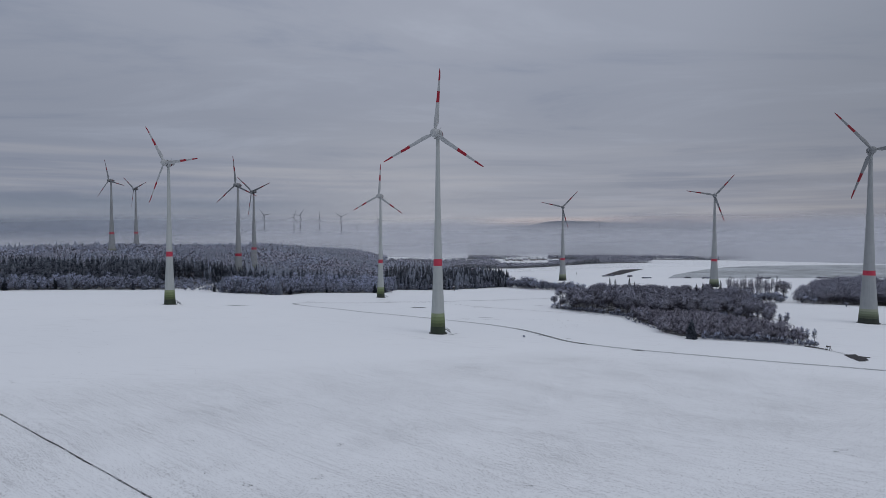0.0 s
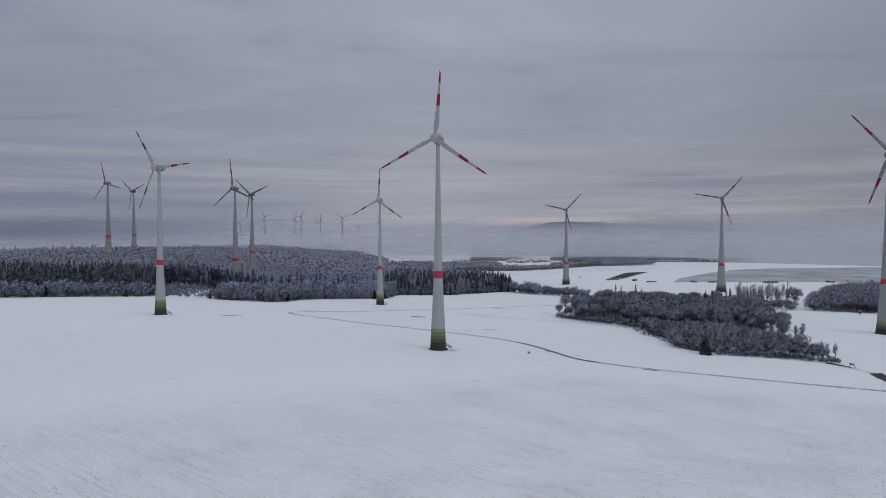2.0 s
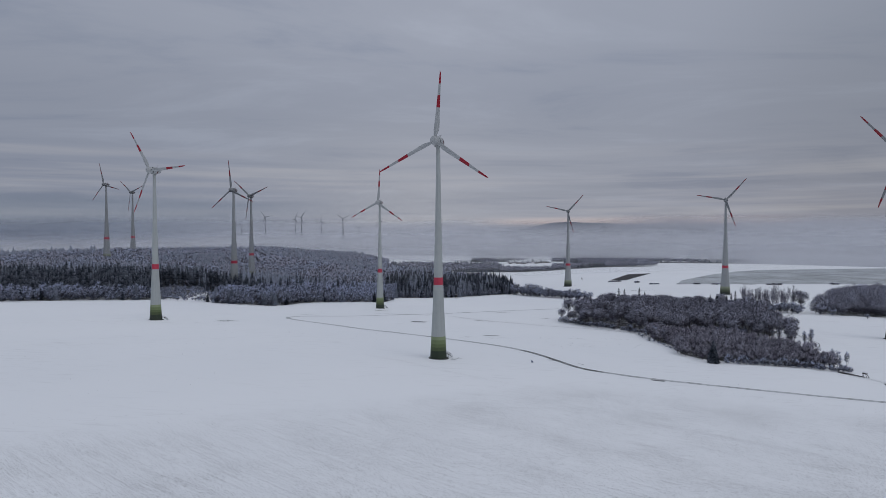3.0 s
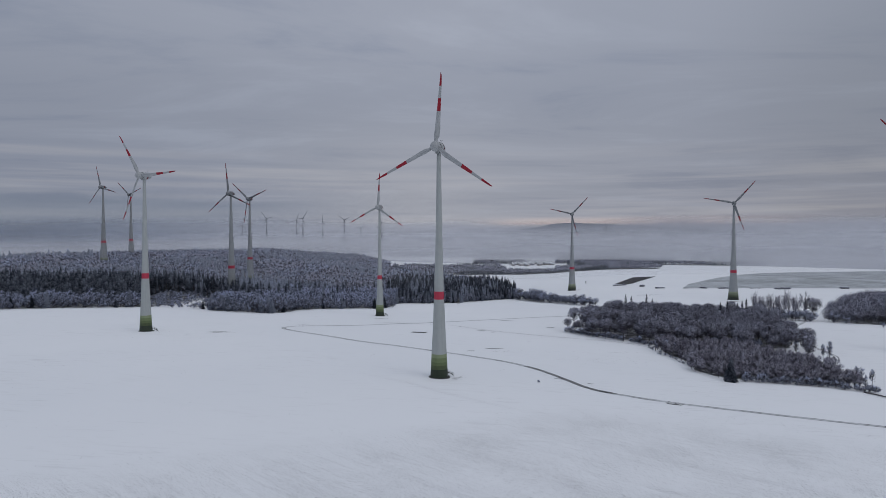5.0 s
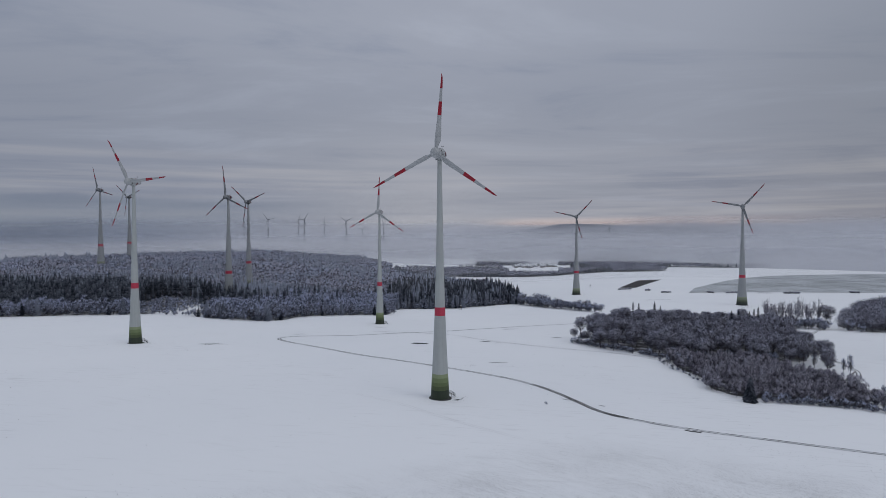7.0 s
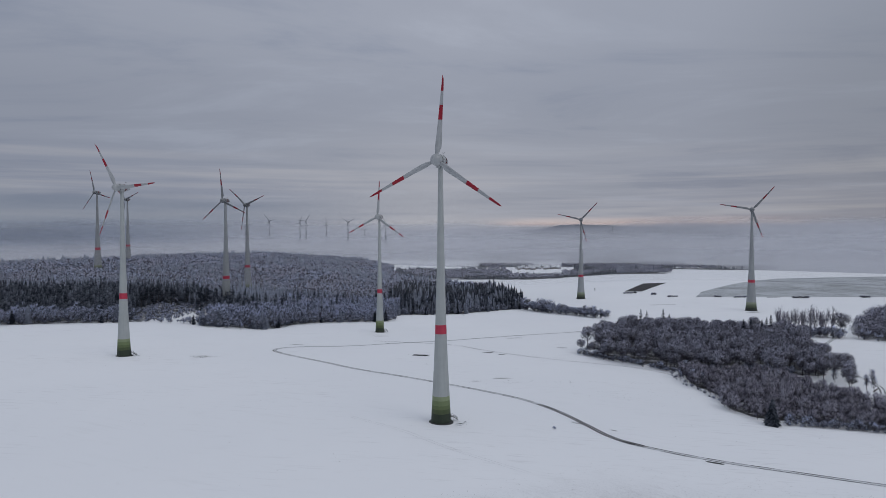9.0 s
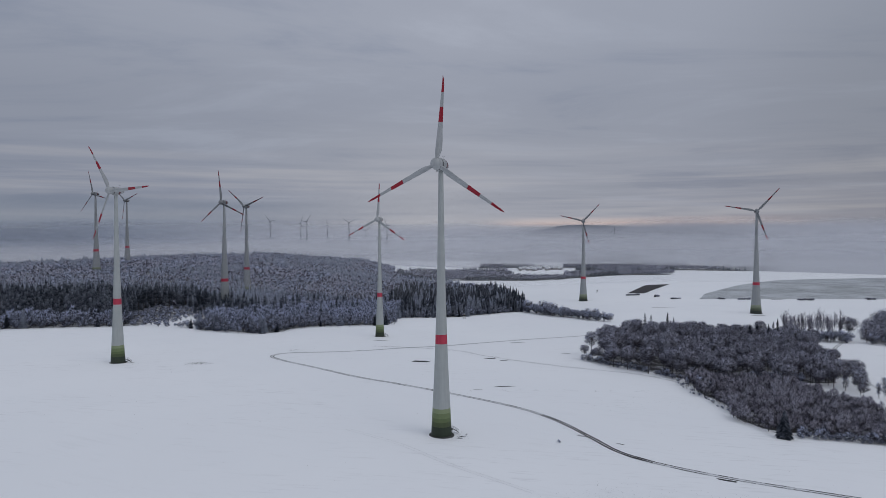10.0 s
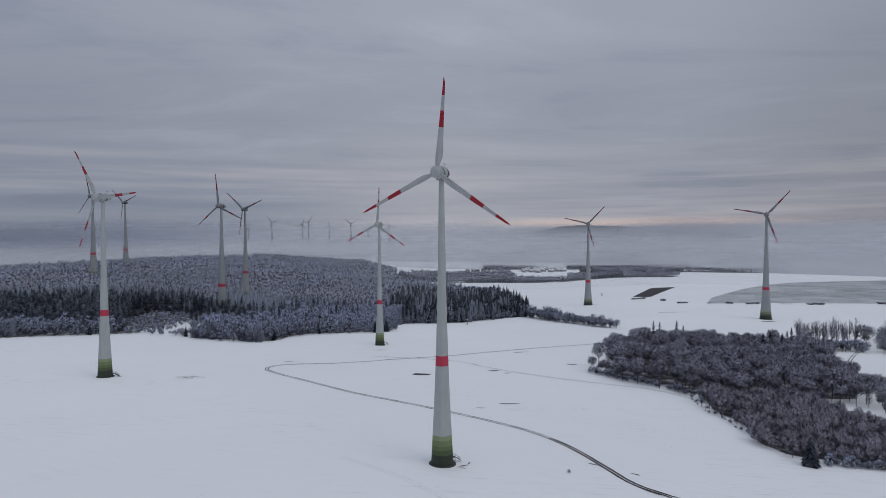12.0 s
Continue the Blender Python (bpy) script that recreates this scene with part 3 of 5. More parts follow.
def egg_mesh(name, rows, mat):
    """A body of revolution along -y (its nose to the wind)."""
    v, f = lathe(rows, 28)
    return mesh_of(name, np.stack([v[:, 0], -v[:, 2], v[:, 1]], 1), f, mat, True)


def turbine_meshes(kind):
    hub, length, _ = TOWERS[kind]
    k = length / 35.5
    S = {"rings": tower_rings(kind)}
    shell, red = (SHELL, SHELL_RED) if kind == "slim" else (SHELL_BROAD, SHELL_RED_DARK)
    # spinner in front, egg-shaped house behind, a dark gap and a red belt between them
    S["hub"] = egg_mesh("hub", [(2.15 * k, 2.5 * k), (2.45 * k, 3.3 * k), (2.55 * k, 4.3 * k), (2.4 * k, 5.3 * k), (1.95 * k, 6.2 * k), (1.2 * k, 6.9 * k), (0.45 * k, 7.2 * k), (0.02, 7.25 * k)], shell)
    S["collar"] = egg_mesh("collar", [(2.3 * k, 2.2 * k), (2.3 * k, 2.55 * k)], DARK)
    S["nacelle"] = egg_mesh("nacelle", [(0.02, -6.2 * k), (0.7 * k, -6.0 * k), (1.5 * k, -5.0 * k), (2.1 * k, -3.2 * k), (2.55 * k, -0.8 * k), (2.75 * k, 1.0 * k), (2.6 * k, 2.2 * k), (2.2 * k, 2.3 * k)], shell)
    S["belt"] = egg_mesh("belt", [(2.38 * k, -1.9 * k), (2.56 * k, -1.0 * k), (2.64 * k, -0.55 * k)], BELT)
    v, f = lathe([(2.05 * k, 0.0), (1.75 * k, 0.5), (1.35 * k, 1.2)], 28)
    S["yaw_collar"] = mesh_of("yaw_collar", v, f, shell, True)
    S["blade"] = blade_mesh(length, 0.05, 0.475, shell, False)
    S["red_band"] = blade_mesh(length, 0.475, 0.65, red, False)
    S["grey_band"] = blade_mesh(length, 0.65, 0.815, shell, False)
    S["red_tip"] = blade_mesh(length, 0.815, 1.0, red, True)
    r = TOWERS[kind][2][0][1]
    v, f = lathe([(r - 0.1, 0.45), (r + 0.75, 0.40), (r + 1.0, 0.15), (r + 1.1, -0.8)], 48)
    S["plinth"] = mesh_of("plinth", v, f, PLINTH, True)
    # weather mast on the house
    pieces = [tube([(0, 3.2 * k, 2.2 * k), (0, 3.2 * k, 4.1 * k)], [0.07, 0.05], 6), tube([(-0.5, 3.2 * k, 3.7 * k), (0.5, 3.2 * k, 3.7 * k)], [0.04, 0.04], 6)]
    for x in (-0.5, 0.5):
        pieces.append(tube([(x, 3.2 * k, 3.7 * k), (x, 3.2 * k, 4.05 * k)], [0.10, 0.10], 6))
    v, f = joined(pieces)
    S["wind_vane"] = mesh_of("wind_vane", v, f, STEEL)
    # door, landing and steps at the foot
    bm = bmesh.new()
    box_bm(bm, (0.16, 1.1, 2.3), (r - 0.22, 0, 3.05))
    bmesh.ops.bevel(bm, geom=bm.edges[:], offset=0.03, segments=1)
    S["door"] = mesh_of_bm("door", bm, DARK)
    bm = bmesh.new()
    box_bm(bm, (1.6, 1.5, 0.12), (r + 0.6, 0, 1.85))
    for i in range(9):
        box_bm(bm, (0.28, 1.1, 0.05), (r + 1.5 + 0.26 * i, 0, 1.72 - 0.19 * i))
    for y in (-0.6, 0.6):
        box_bm(bm, (2.95, 0.06, 0.2), (r + 2.5, y, 0.92), Matrix.Rotation(radians(36), 4, "Y"))
        for x in (r + 0.1, r + 1.3):
            box_bm(bm, (0.1, 0.1, 1.85), (x, y, 0.92))
    S["stair"] = mesh_of_bm("stair", bm, PLINTH)
    pieces = []
    for y in (-0.68, 0.68):
        for h in (0.55, 1.05):
            pieces.append(tube([(r - 0.1, y, 1.9 + h), (r + 1.35, y, 1.9 + h), (r + 3.7, y, 0.15 + h)], [0.035] * 3, 5))
        for x, z in ((r + 0.1, 1.9), (r + 1.35, 1.9), (r + 2.5, 1.05), (r + 3.6, 0.2)):
            pieces.append(tube([(x, y, z), (x, y, z + 1.05)], [0.035] * 2, 5))
    v, f = joined(pieces)
    S["railing"] = mesh_of("railing", v, f, PLINTH)
    return S


TURBINE = {k: turbine_meshes(k) for k in TOWERS}
# far turbines: one grey over all parts, red bands too, paints in the haze
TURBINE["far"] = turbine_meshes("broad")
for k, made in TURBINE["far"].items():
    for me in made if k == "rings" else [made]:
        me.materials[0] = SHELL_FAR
TOWERS["far"] = TOWERS["broad"]


def turbine(kind, x, y, z, phase, yaw, label, stair=None, foot=True, group="wind turbines of the farm"):
    """A three-bladed turbine whose rotor faces -y turned by yaw; phase: clockwise from upright, seen from the front."""
    S, (hub, length, _) = TURBINE[kind], TOWERS[kind]
    t = thing("wind_turbine", pose(x, y, z if not foot else float(land(x, y)) - 0.05), label, "wind turbine", group)
    if foot:
        part("plinth", S["plinth"], t)
    for me in S["rings"]:
        part("ring", me, t)
    head = pose(0, 0, hub, 0, 0, yaw)
    part("yaw_collar", S["yaw_collar"], t, pose(0, 0, TOWERS[kind][2][-1][0] - 0.9, 0, 0, yaw))
    n = part("nacelle", S["nacelle"], t, head)
    part("belt", S["belt"], n, label="dark red belt")
    part("wind_vane", S["wind_vane"], n)
    part("collar", S["collar"], t, head)
    part("hub", S["hub"], t, head)
    for k in range(3):
        b = part("blade", S["blade"], t, head @ Matrix.Translation((0, -4.4 * length / 35.5, 0)) @ pose(0, 0, 0, 0, phase + 120 * k, 0))
        part("red_band", S["red_band"], b, label="red warning band")
        part("grey_band", S["grey_band"], b)
        part("red_tip", S["red_tip"], b, label="red blade tip")
    if stair is not None:
        m = pose(0, 0, 0, 0, 0, stair)
        part("door", S["door"], t, m)
        s = part("stair", S["stair"], t, m)
        part("railing", S["railing"], s)
    return t


WIND = -23.0
near_label = "grey wind turbine with red bands and green-graded foot on snow"
turbine("slim", 0, 0, 0, 5, WIND, near_label, stair=28)
turbine("slim", -214.3, 145.3, 1.2, -33, WIND, near_label, stair=15)
turbine("slim", -62.2, 334.1, -12.9, 4, WIND, "grey wind turbine with a green-graded foot before the frosted forest", stair=10)
turbine("broad", 420.8, 571.0, -21.5, 41, WIND, "tall broad-towered grey wind turbine on the snow field")
turbine("broad", 239.2, 800.8, -28.2, 44, WIND, "tall broad-towered grey wind turbine beyond the hedge")
turbine("broad", 346.1, 137.9, -14.6, -40, WIND, "tall broad-towered grey wind turbine with a green foot beside the grove")
turbine("broad", -602.8, 796.8, 20.0, -15, WIND, "tall grey wind turbine rising out of the frosted forest")
turbine("broad", -277.5, 513.6, -10.5, -6, WIND, "tall grey wind turbine rising out of the frosted forest")
turbine("broad", -313.0, 707.6, -6.3, -50, WIND, "tall grey wind turbine rising out of the frosted forest")
turbine("broad", -670.0, 1027.4, 10.2, -50, WIND, "tall grey wind turbine behind the wooded hill")
# a second farm, half sunk in fog
for bearing, dist, top, phase in ((-15.6, 3150, 160, -40), (-13.0, 3250, 152, 20), (-12.45, 3050, 157, 35), (-10.7, 3350, 146, 0), (-8.75, 3150, 154, -55),
                                  (-5.35, 3250, 144, -20), (-17.7, 3900, 140, 15), (-7.3, 4000, 122, 50), (15.1, 4100, 128, -10)):
    a = radians(bearing)
    turbine("far", dist * math.sin(a), -345 + dist * math.cos(a), top - 138, phase, WIND + 10, "distant wind turbine half hidden in fog", foot=False, group="far wind turbines in the fog")

# ---------------------------------------------------------------- trees
rng = np.random.default_rng(7)


def sprays(centres, lengths, widths, dirs, out):
    """Three-cornered sprays of fine twigs; each is shaded by the way its side of the crown faces."""
    n = len(centres)
    side = np.cross(dirs, out)
    flat = np.linalg.norm(side, axis=1) < 0.1
    side[flat] = np.cross(dirs[flat], rng.normal(size=(int(flat.sum()), 3)))
    side /= np.linalg.norm(side, axis=1, keepdims=True) + 1e-9
    a = centres - side * widths[:, None] / 2
    b = centres + side * widths[:, None] / 2
    c = centres + dirs * lengths[:, None]
    turn = (np.cross(b - a, c - a) * out).sum(1) < 0
    a[turn], b[turn] = b[turn].copy(), a[turn].copy()
    v = np.stack([a, b, c], 1).reshape(-1, 3)
    return v, np.arange(3 * n).reshape(-1, 3), np.repeat(out, 3, 0)


def unit(a):
    return a / (np.linalg.norm(a, axis=-1, keepdims=True) + 1e-9)


def broadleaf(height, spread, count, limbs=7, bole=0.25, size=1.0, upright=0.35, fine=0.17, clumps=30):
    """A bare tree: a trunk, forking limbs and a domed crown of many fine twigs in uneven clumps. Returns trunk and crown arrays."""
    wood = []
    lean = rng.normal(0, 0.03, 2)
    pts = [(lean[0] * h * h / height, lean[1] * h * h / height, h) for h in np.linspace(-0.6, height * 0.82, 6)]
    r = 0.016 * height
    wood.append(tube(pts, np.linspace(r, r * 0.2, 6), 6))
    for i in range(limbs):
        h0 = height * (bole + (0.72 - bole) * i / limbs + rng.uniform(-0.02, 0.02))
        a = i * 2.4 + rng.uniform(-0.4, 0.4)
        ln = spread * rng.uniform(0.72, 1.0) * (1.0 - 0.75 * max(0, (h0 / height - 0.4)))
        rise = height * rng.uniform(0.14, 0.26)
        p0 = Vector((lean[0] * h0 * h0 / height, lean[1] * h0 * h0 / height, h0))
        p1 = p0 + Vector((math.cos(a) * ln * 0.5, math.sin(a) * ln * 0.5, rise * 0.6))
        p2 = p0 + Vector((math.cos(a) * ln, math.sin(a) * ln, rise))
        wood.append(tube([p0, p1, p2], [r * 0.5, r * 0.3, r * 0.08], 3))
    # clumps of fine frosted twigs over the dome of the crown, fanning outwards; inside it bare boughs, darkened for the
    # crown's inner shade
    z0, z1 = height * bole * 0.9, height * 0.97
    half = np.array((spread, spread, (z1 - z0) / 2))
    mid = np.array((lean[0] * height * 0.4, lean[1] * height * 0.4, (z0 + z1) / 2))
    g = unit(rng.normal(size=(clumps, 3)) + [0, 0, 0.25])
    core = g * rng.uniform(0.50, 0.82, (clumps, 1))
    core[:, :2] *= 1.0 - 0.25 * np.clip(core[:, 2:], 0, 1)
    core = mid + core * half
    blob = spread * rng.uniform(0.26, 0.46, clumps)
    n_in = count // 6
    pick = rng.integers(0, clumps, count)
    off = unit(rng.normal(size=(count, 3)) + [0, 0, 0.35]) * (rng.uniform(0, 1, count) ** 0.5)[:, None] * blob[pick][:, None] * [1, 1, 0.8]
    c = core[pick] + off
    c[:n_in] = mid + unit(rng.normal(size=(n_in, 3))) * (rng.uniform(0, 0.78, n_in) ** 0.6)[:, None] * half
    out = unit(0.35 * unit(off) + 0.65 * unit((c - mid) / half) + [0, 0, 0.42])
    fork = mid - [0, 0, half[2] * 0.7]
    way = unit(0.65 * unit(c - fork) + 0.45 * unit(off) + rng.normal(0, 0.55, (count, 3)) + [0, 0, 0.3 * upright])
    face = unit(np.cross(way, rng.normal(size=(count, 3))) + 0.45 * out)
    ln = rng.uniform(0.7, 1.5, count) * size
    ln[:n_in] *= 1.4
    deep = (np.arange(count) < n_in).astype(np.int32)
    wide = ln * rng.uniform(0.7, 1.4, count) * fine
    v, f, _ = sprays(c - way * ln[:, None] * 0.5, ln, wide, way, face)
    turn = (np.cross(v[f[:, 1]] - v[f[:, 0]], v[f[:, 2]] - v[f[:, 0]]) * out).sum(1) < 0
    f[turn] = f[turn][:, ::-1]
    return joined(wood), (v, f, deep, np.repeat(out, 3, 0))


def poplar(height, spread, count):
    """A slim bare poplar: steep limbs like a broom."""
    r = 0.009 * height
    wood = [tube([(0, 0, -0.5), (0, 0, height * 0.5), (0, 0, height)], [r, r * 0.6, r * 0.1], 6)]
    lines, limbs = [], []
    for i in range(22):
        h0 = height * rng.uniform(0.10, 0.55)
        a, ln = rng.uniform(0, 6.283), height * rng.uniform(0.28, 0.46)
        out = spread * rng.uniform(0.35, 0.95)
        p1 = Vector((math.cos(a) * out * 0.6, math.sin(a) * out * 0.6, h0 + ln * 0.4))
        p2 = Vector((math.cos(a) * out, math.sin(a) * out, min(height * 0.98, h0 + ln)))
        limbs.append(tube([(0, 0, h0), p1, p2], [r * 0.35, r * 0.2, 0.02], 4))
        lines.append((p1, p2))
    c = np.array([tuple(lines[i][0].lerp(lines[i][1], t)) for i, t in zip(rng.integers(0, 22, count), rng.uniform(0, 1, count))]) + rng.normal(0, 0.38, (count, 3))
    d = unit(rng.normal(0, 0.28, (count, 3)) + [0, 0, 1.0])
    ln = rng.uniform(0.9, 2.0, count)
    out = unit(c * [1, 1, 0] + rng.normal(0, 0.4, (count, 3)) + [0, 0, 0.3])
    v, f, nrm = sprays(c, ln, ln * 0.06, d, out)
    lv, lf = joined(limbs)
    deep = np.concatenate([np.zeros(count, np.int32), np.ones(len(lf), np.int32)])
    return joined(wood), (np.concatenate([v, lv]), np.concatenate([f, lf + len(v)]), deep, np.concatenate([nrm, unit(lv * [1, 1, 0] + [0, 0, 0.5])]))


def spruce(height, spread, tiers, arms, bare=0.06, broad=0.38, far=False):
    """A spruce: a straight trunk and tiers of drooping, ragged boughs up to a pointed leader."""
    trunk = tube([(0, 0, -0.6), (0, 0, height * 0.5), (0, 0, height * 0.97)], [0.014 * height, 0.009 * height, 0.002 * height], 6)
    v, f = [], []
    for i in range(tiers):
        s = min(0.97, max(0.0, (i + rng.uniform(-0.2, 0.2)) / tiers))
        z = height * (bare + (1 - bare) * (s ** 0.92))
        ln0 = spread * (1 - s) ** 0.82 + 0.5
        n_arm = max(4, int(arms * (1 - 0.45 * s)))
        for k in range(n_arm):
            a = 2 * math.pi * (k + rng.uniform(-0.35, 0.35)) / n_arm + i * 1.3
            ln = ln0 * rng.uniform(0.66, 1.12)
            wd = ln * rng.uniform(0.75, 1.2) * broad
            drop = ln * rng.uniform(0.25, 0.55)
            ca, sa = math.cos(a), math.sin(a)
            n = len(v)
            v += [(0, 0, z + 0.3), (ca * ln * 0.55 - sa * wd, sa * ln * 0.55 + ca * wd, z - drop * 0.62), (ca * ln, sa * ln, z - drop),
                  (ca * ln * 0.55 + sa * wd, sa * ln * 0.55 - ca * wd, z - drop * 0.62), (ca * ln * 0.6, sa * ln * 0.6, z - drop * 0.35 + 0.06 * ln)]
            f += [(n, n + 1, n + 2), (n, n + 2, n + 3)] if far else [(n, n + 1, n + 4), (n + 1, n + 2, n + 4), (n + 2, n + 3, n + 4), (n + 3, n, n + 4)]
    w = 0.10 * spread + 0.2
    for ca, sa in () if far else ((1, 0), (0, 1)):
        n = len(v)
        v += [(ca * w, sa * w, height * 0.86), (-ca * w, -sa * w, height * 0.86), (0, 0, height * 1.0)]
        f.append((n, n + 1, n + 2))
    v, f = np.array(v), np.array(f)
    out = unit(unit(v * [1, 1, 0]) * np.clip(np.hypot(v[:, 0], v[:, 1]) / (0.25 * spread), 0, 1)[:, None] + [0, 0, 0.55] + rng.normal(0, 0.12, v.shape))
    back = (np.cross(v[f[:, 1]] - v[f[:, 0]], v[f[:, 2]] - v[f[:, 0]]) * out[f].mean(1)).sum(1) < 0
    f[back] = f[back][:, ::-1]
    return trunk, (v, f, np.zeros(len(f), np.int32), out)


def skirt_spruce(height, spread, tiers, points, bare=0.04):
    """A spruce for the depth of a stand: ragged, drooping skirts of boughs one above the other."""
    v, f, out = [], [], []
    for i in range(tiers):
        s = i / tiers
        top = height * (bare + (1 - bare) * min(1.0, s + 1.75 / tiers))
        foot = height * (bare + (1 - bare) * s)
        r = spread * (1 - s) ** 0.85 * rng.uniform(0.9, 1.1) + 0.25
        n, k = len(v), 2 * max(3, round(points * (1 - 0.45 * s)))
        v.append((0, 0, top)), out.append((0, 0, 1))
        turn = rng.uniform(0, 6.283)
        for j in range(k):
            a = turn + 6.283 * j / k + rng.uniform(-0.12, 0.12)
            q = r * (rng.uniform(0.85, 1.2) if j % 2 else rng.uniform(0.45, 0.68))
            z = foot + (top - foot) * (0.0 if j % 2 else 0.30) + rng.uniform(-0.05, 0.05) * height / tiers
            v.append((q * math.cos(a), q * math.sin(a), z))
            lift = 0.85 if j % 2 else 0.35
            out.append((math.cos(a), math.sin(a), lift))
            f.append((n, n + 1 + j, n + 1 + (j + 1) % k))
    return np.array(v), np.array(f), np.zeros(len(f), np.int32), unit(np.array(out, float))


def crown_mesh(name, arrays, leaf):
    v, f, deep, out = arrays
    me = mesh_of(name, v, f, leaf)
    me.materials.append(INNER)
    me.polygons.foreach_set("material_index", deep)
    me.attributes.new("custom_normal", "FLOAT_VECTOR", "POINT").data.foreach_set("vector", np.asarray(out, np.float32).ravel())
    me.update()
    return me


def kind_of(arrays, bark, leaf):
    wood, crown = arrays
    return {"trunk_mesh": mesh_of("trunk", *wood, bark, True), "crown_mesh": crown_mesh("crown", crown, leaf)}


def plant(kinds, name, x, y, scale, label, category="tree", group="", turn=None, sink=0.0, tall=1.0):
    """A tree of one of the kinds given, on the ground at x, y."""
    k = kinds[int(rng.integers(len(kinds)))]
    a = rng.uniform(0, 360) if turn is None else turn
    m = Matrix.Translation(at_land(x, y, -sink)) @ pose(0, 0, 0, 0, 0, a) @ Matrix.Diagonal((scale, scale, scale * tall, 1))
    t = thing(name, m, label, category, group)
    part("trunk", k["trunk_mesh"], t)
    part("crown", k["crown_mesh"], t)
    return t


GROVE_KINDS = [kind_of(broadleaf(h, s, n, 9, 0.34, 0.85, 0.5, 0.22, 34), BARK, TWIGS) for h, s, n in ((18, 6.6, 2300), (16.5, 6.0, 2100), (19.5, 6.2, 2300), (17.5, 7.2, 2400), (14.5, 5.4, 1900))]
WOOD_KINDS = [kind_of(broadleaf(h, s, n, 6, 0.06, 0.72, 0.5, 0.26, 24), BARK, TWIGS) for h, s, n in ((13, 6.8, 1600), (11, 7.0, 1600))]
SAPLING_KINDS = [kind_of(broadleaf(h, s, n, 5, 0.05, 1.0, 2.2, 0.095, 11), BARK, SAPLING) for h, s, n in ((7.6, 2.9, 760), (6.6, 3.0, 740), (9.6, 2.8, 800))]
BIRCH_KINDS = [kind_of(broadleaf(h, s, n, 9, 0.10, 0.75, 1.6, 0.16, 22), BARK, HOAR) for h, s, n in ((11, 2.1, 640), (13, 2.5, 720))]
BUSH_KINDS = [kind_of(broadleaf(h, s, n, 3, 0.02, 0.52, 0.7, 0.28, 12), BARK, HOAR) for h, s, n in ((3.0, 2.3, 420), (2.4, 2.0, 380), (3.8, 2.6, 460))]
SHRUB_KINDS = [kind_of(broadleaf(h, s, n, 3, 0.0, 0.6, 0.5, 0.30, 12), BARK, TWIGS) for h, s, n in ((2.8, 2.5, 480), (2.4, 2.3, 440))]
POPLAR_KINDS = [kind_of(poplar(h, s, n), BARK, SAPLING) for h, s, n in ((19, 3.0, 760), (18, 2.8, 700), (20, 3.2, 800))]
EDGE_KINDS = [kind_of(broadleaf(h, s, n, 6, 0.02, 1.1, 0.6, 0.24, 12), BARK, HOAR) for h, s, n in ((8, 4.0, 400), (9.5, 4.6, 430), (7, 3.8, 360), (11, 5.0, 460))]
FRONT_KINDS = [kind_of(broadleaf(h, s, n, 7, 0.02, 1.35, 0.6, 0.25, 16), BARK, HOAR) for h, s, n in ((14, 5.4, 640), (16, 6.0, 700), (12, 5.2, 580), (17, 5.6, 720))]
SPRUCE_KINDS = [kind_of(spruce(h, s, 20, 13, 0.05, 0.26), BARK, NEEDLES_DARK) for h, s in ((22, 3.9), (25, 4.2), (19, 3.6))]
FROSTED_SPRUCE_KINDS = [kind_of(spruce(h, s, 18, 12, 0.03, 0.28), BARK, NEEDLES) for h, s in ((21, 3.9), (18, 3.6))]
PINE_KINDS = [kind_of(spruce(h, s, 9, 8, 0.48), BARK, NEEDLES_DARK) for h, s in ((24, 2.6), (26, 2.9))]
EDGE_SPRUCE_KINDS = [kind_of(spruce(h, s, 22, 15, 0.02, 0.24), BARK, NEEDLES) for h, s in ((18, 5.0), (16, 4.8), (19.5, 5.2))]
YOUNG_SPRUCE_KINDS = [kind_of(spruce(h, s, 16, 13, 0.02, 0.28), BARK, NEEDLES_DARK) for h, s in ((8, 2.3), (10, 2.7))]


def scatter(corners, gap, seed, keep=None, jitter=0.42):
    """Places inside a polygon, about gap metres apart."""
    c = np.array(corners, float)
    r = np.random.default_rng(seed)
    out = []
    for j, y in enumerate(np.arange(c[:, 1].min(), c[:, 1].max(), gap * 0.87)):
        for x in np.arange(c[:, 0].min() + (gap / 2 if j % 2 else 0), c[:, 0].max(), gap):
            p, q = x + r.uniform(-jitter, jitter) * gap, y + r.uniform(-jitter, jitter) * gap
            if inside(p, q, c) and (keep is None or keep(p, q)):
                out.append((p, q))
    return out


# the grove on the field: tall trees behind, a thicket of young birches before them
GROVE = [(104, 204), (112, 186), (127, 168), (148, 136), (172, 126), (215, 128), (256, 130), (278, 158), (294, 215), (316, 270), (330, 322), (262, 352), (196, 352), (150, 330), (134, 270)]
for x, y in scatter(GROVE, 11.0, 11, jitter=0.5):
    edge = min(math.hypot(x - a, y - b) for a, b in GROVE[:4])
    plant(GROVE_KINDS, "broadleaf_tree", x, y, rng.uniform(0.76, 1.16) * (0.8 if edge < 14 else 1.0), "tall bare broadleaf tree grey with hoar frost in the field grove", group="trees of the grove")
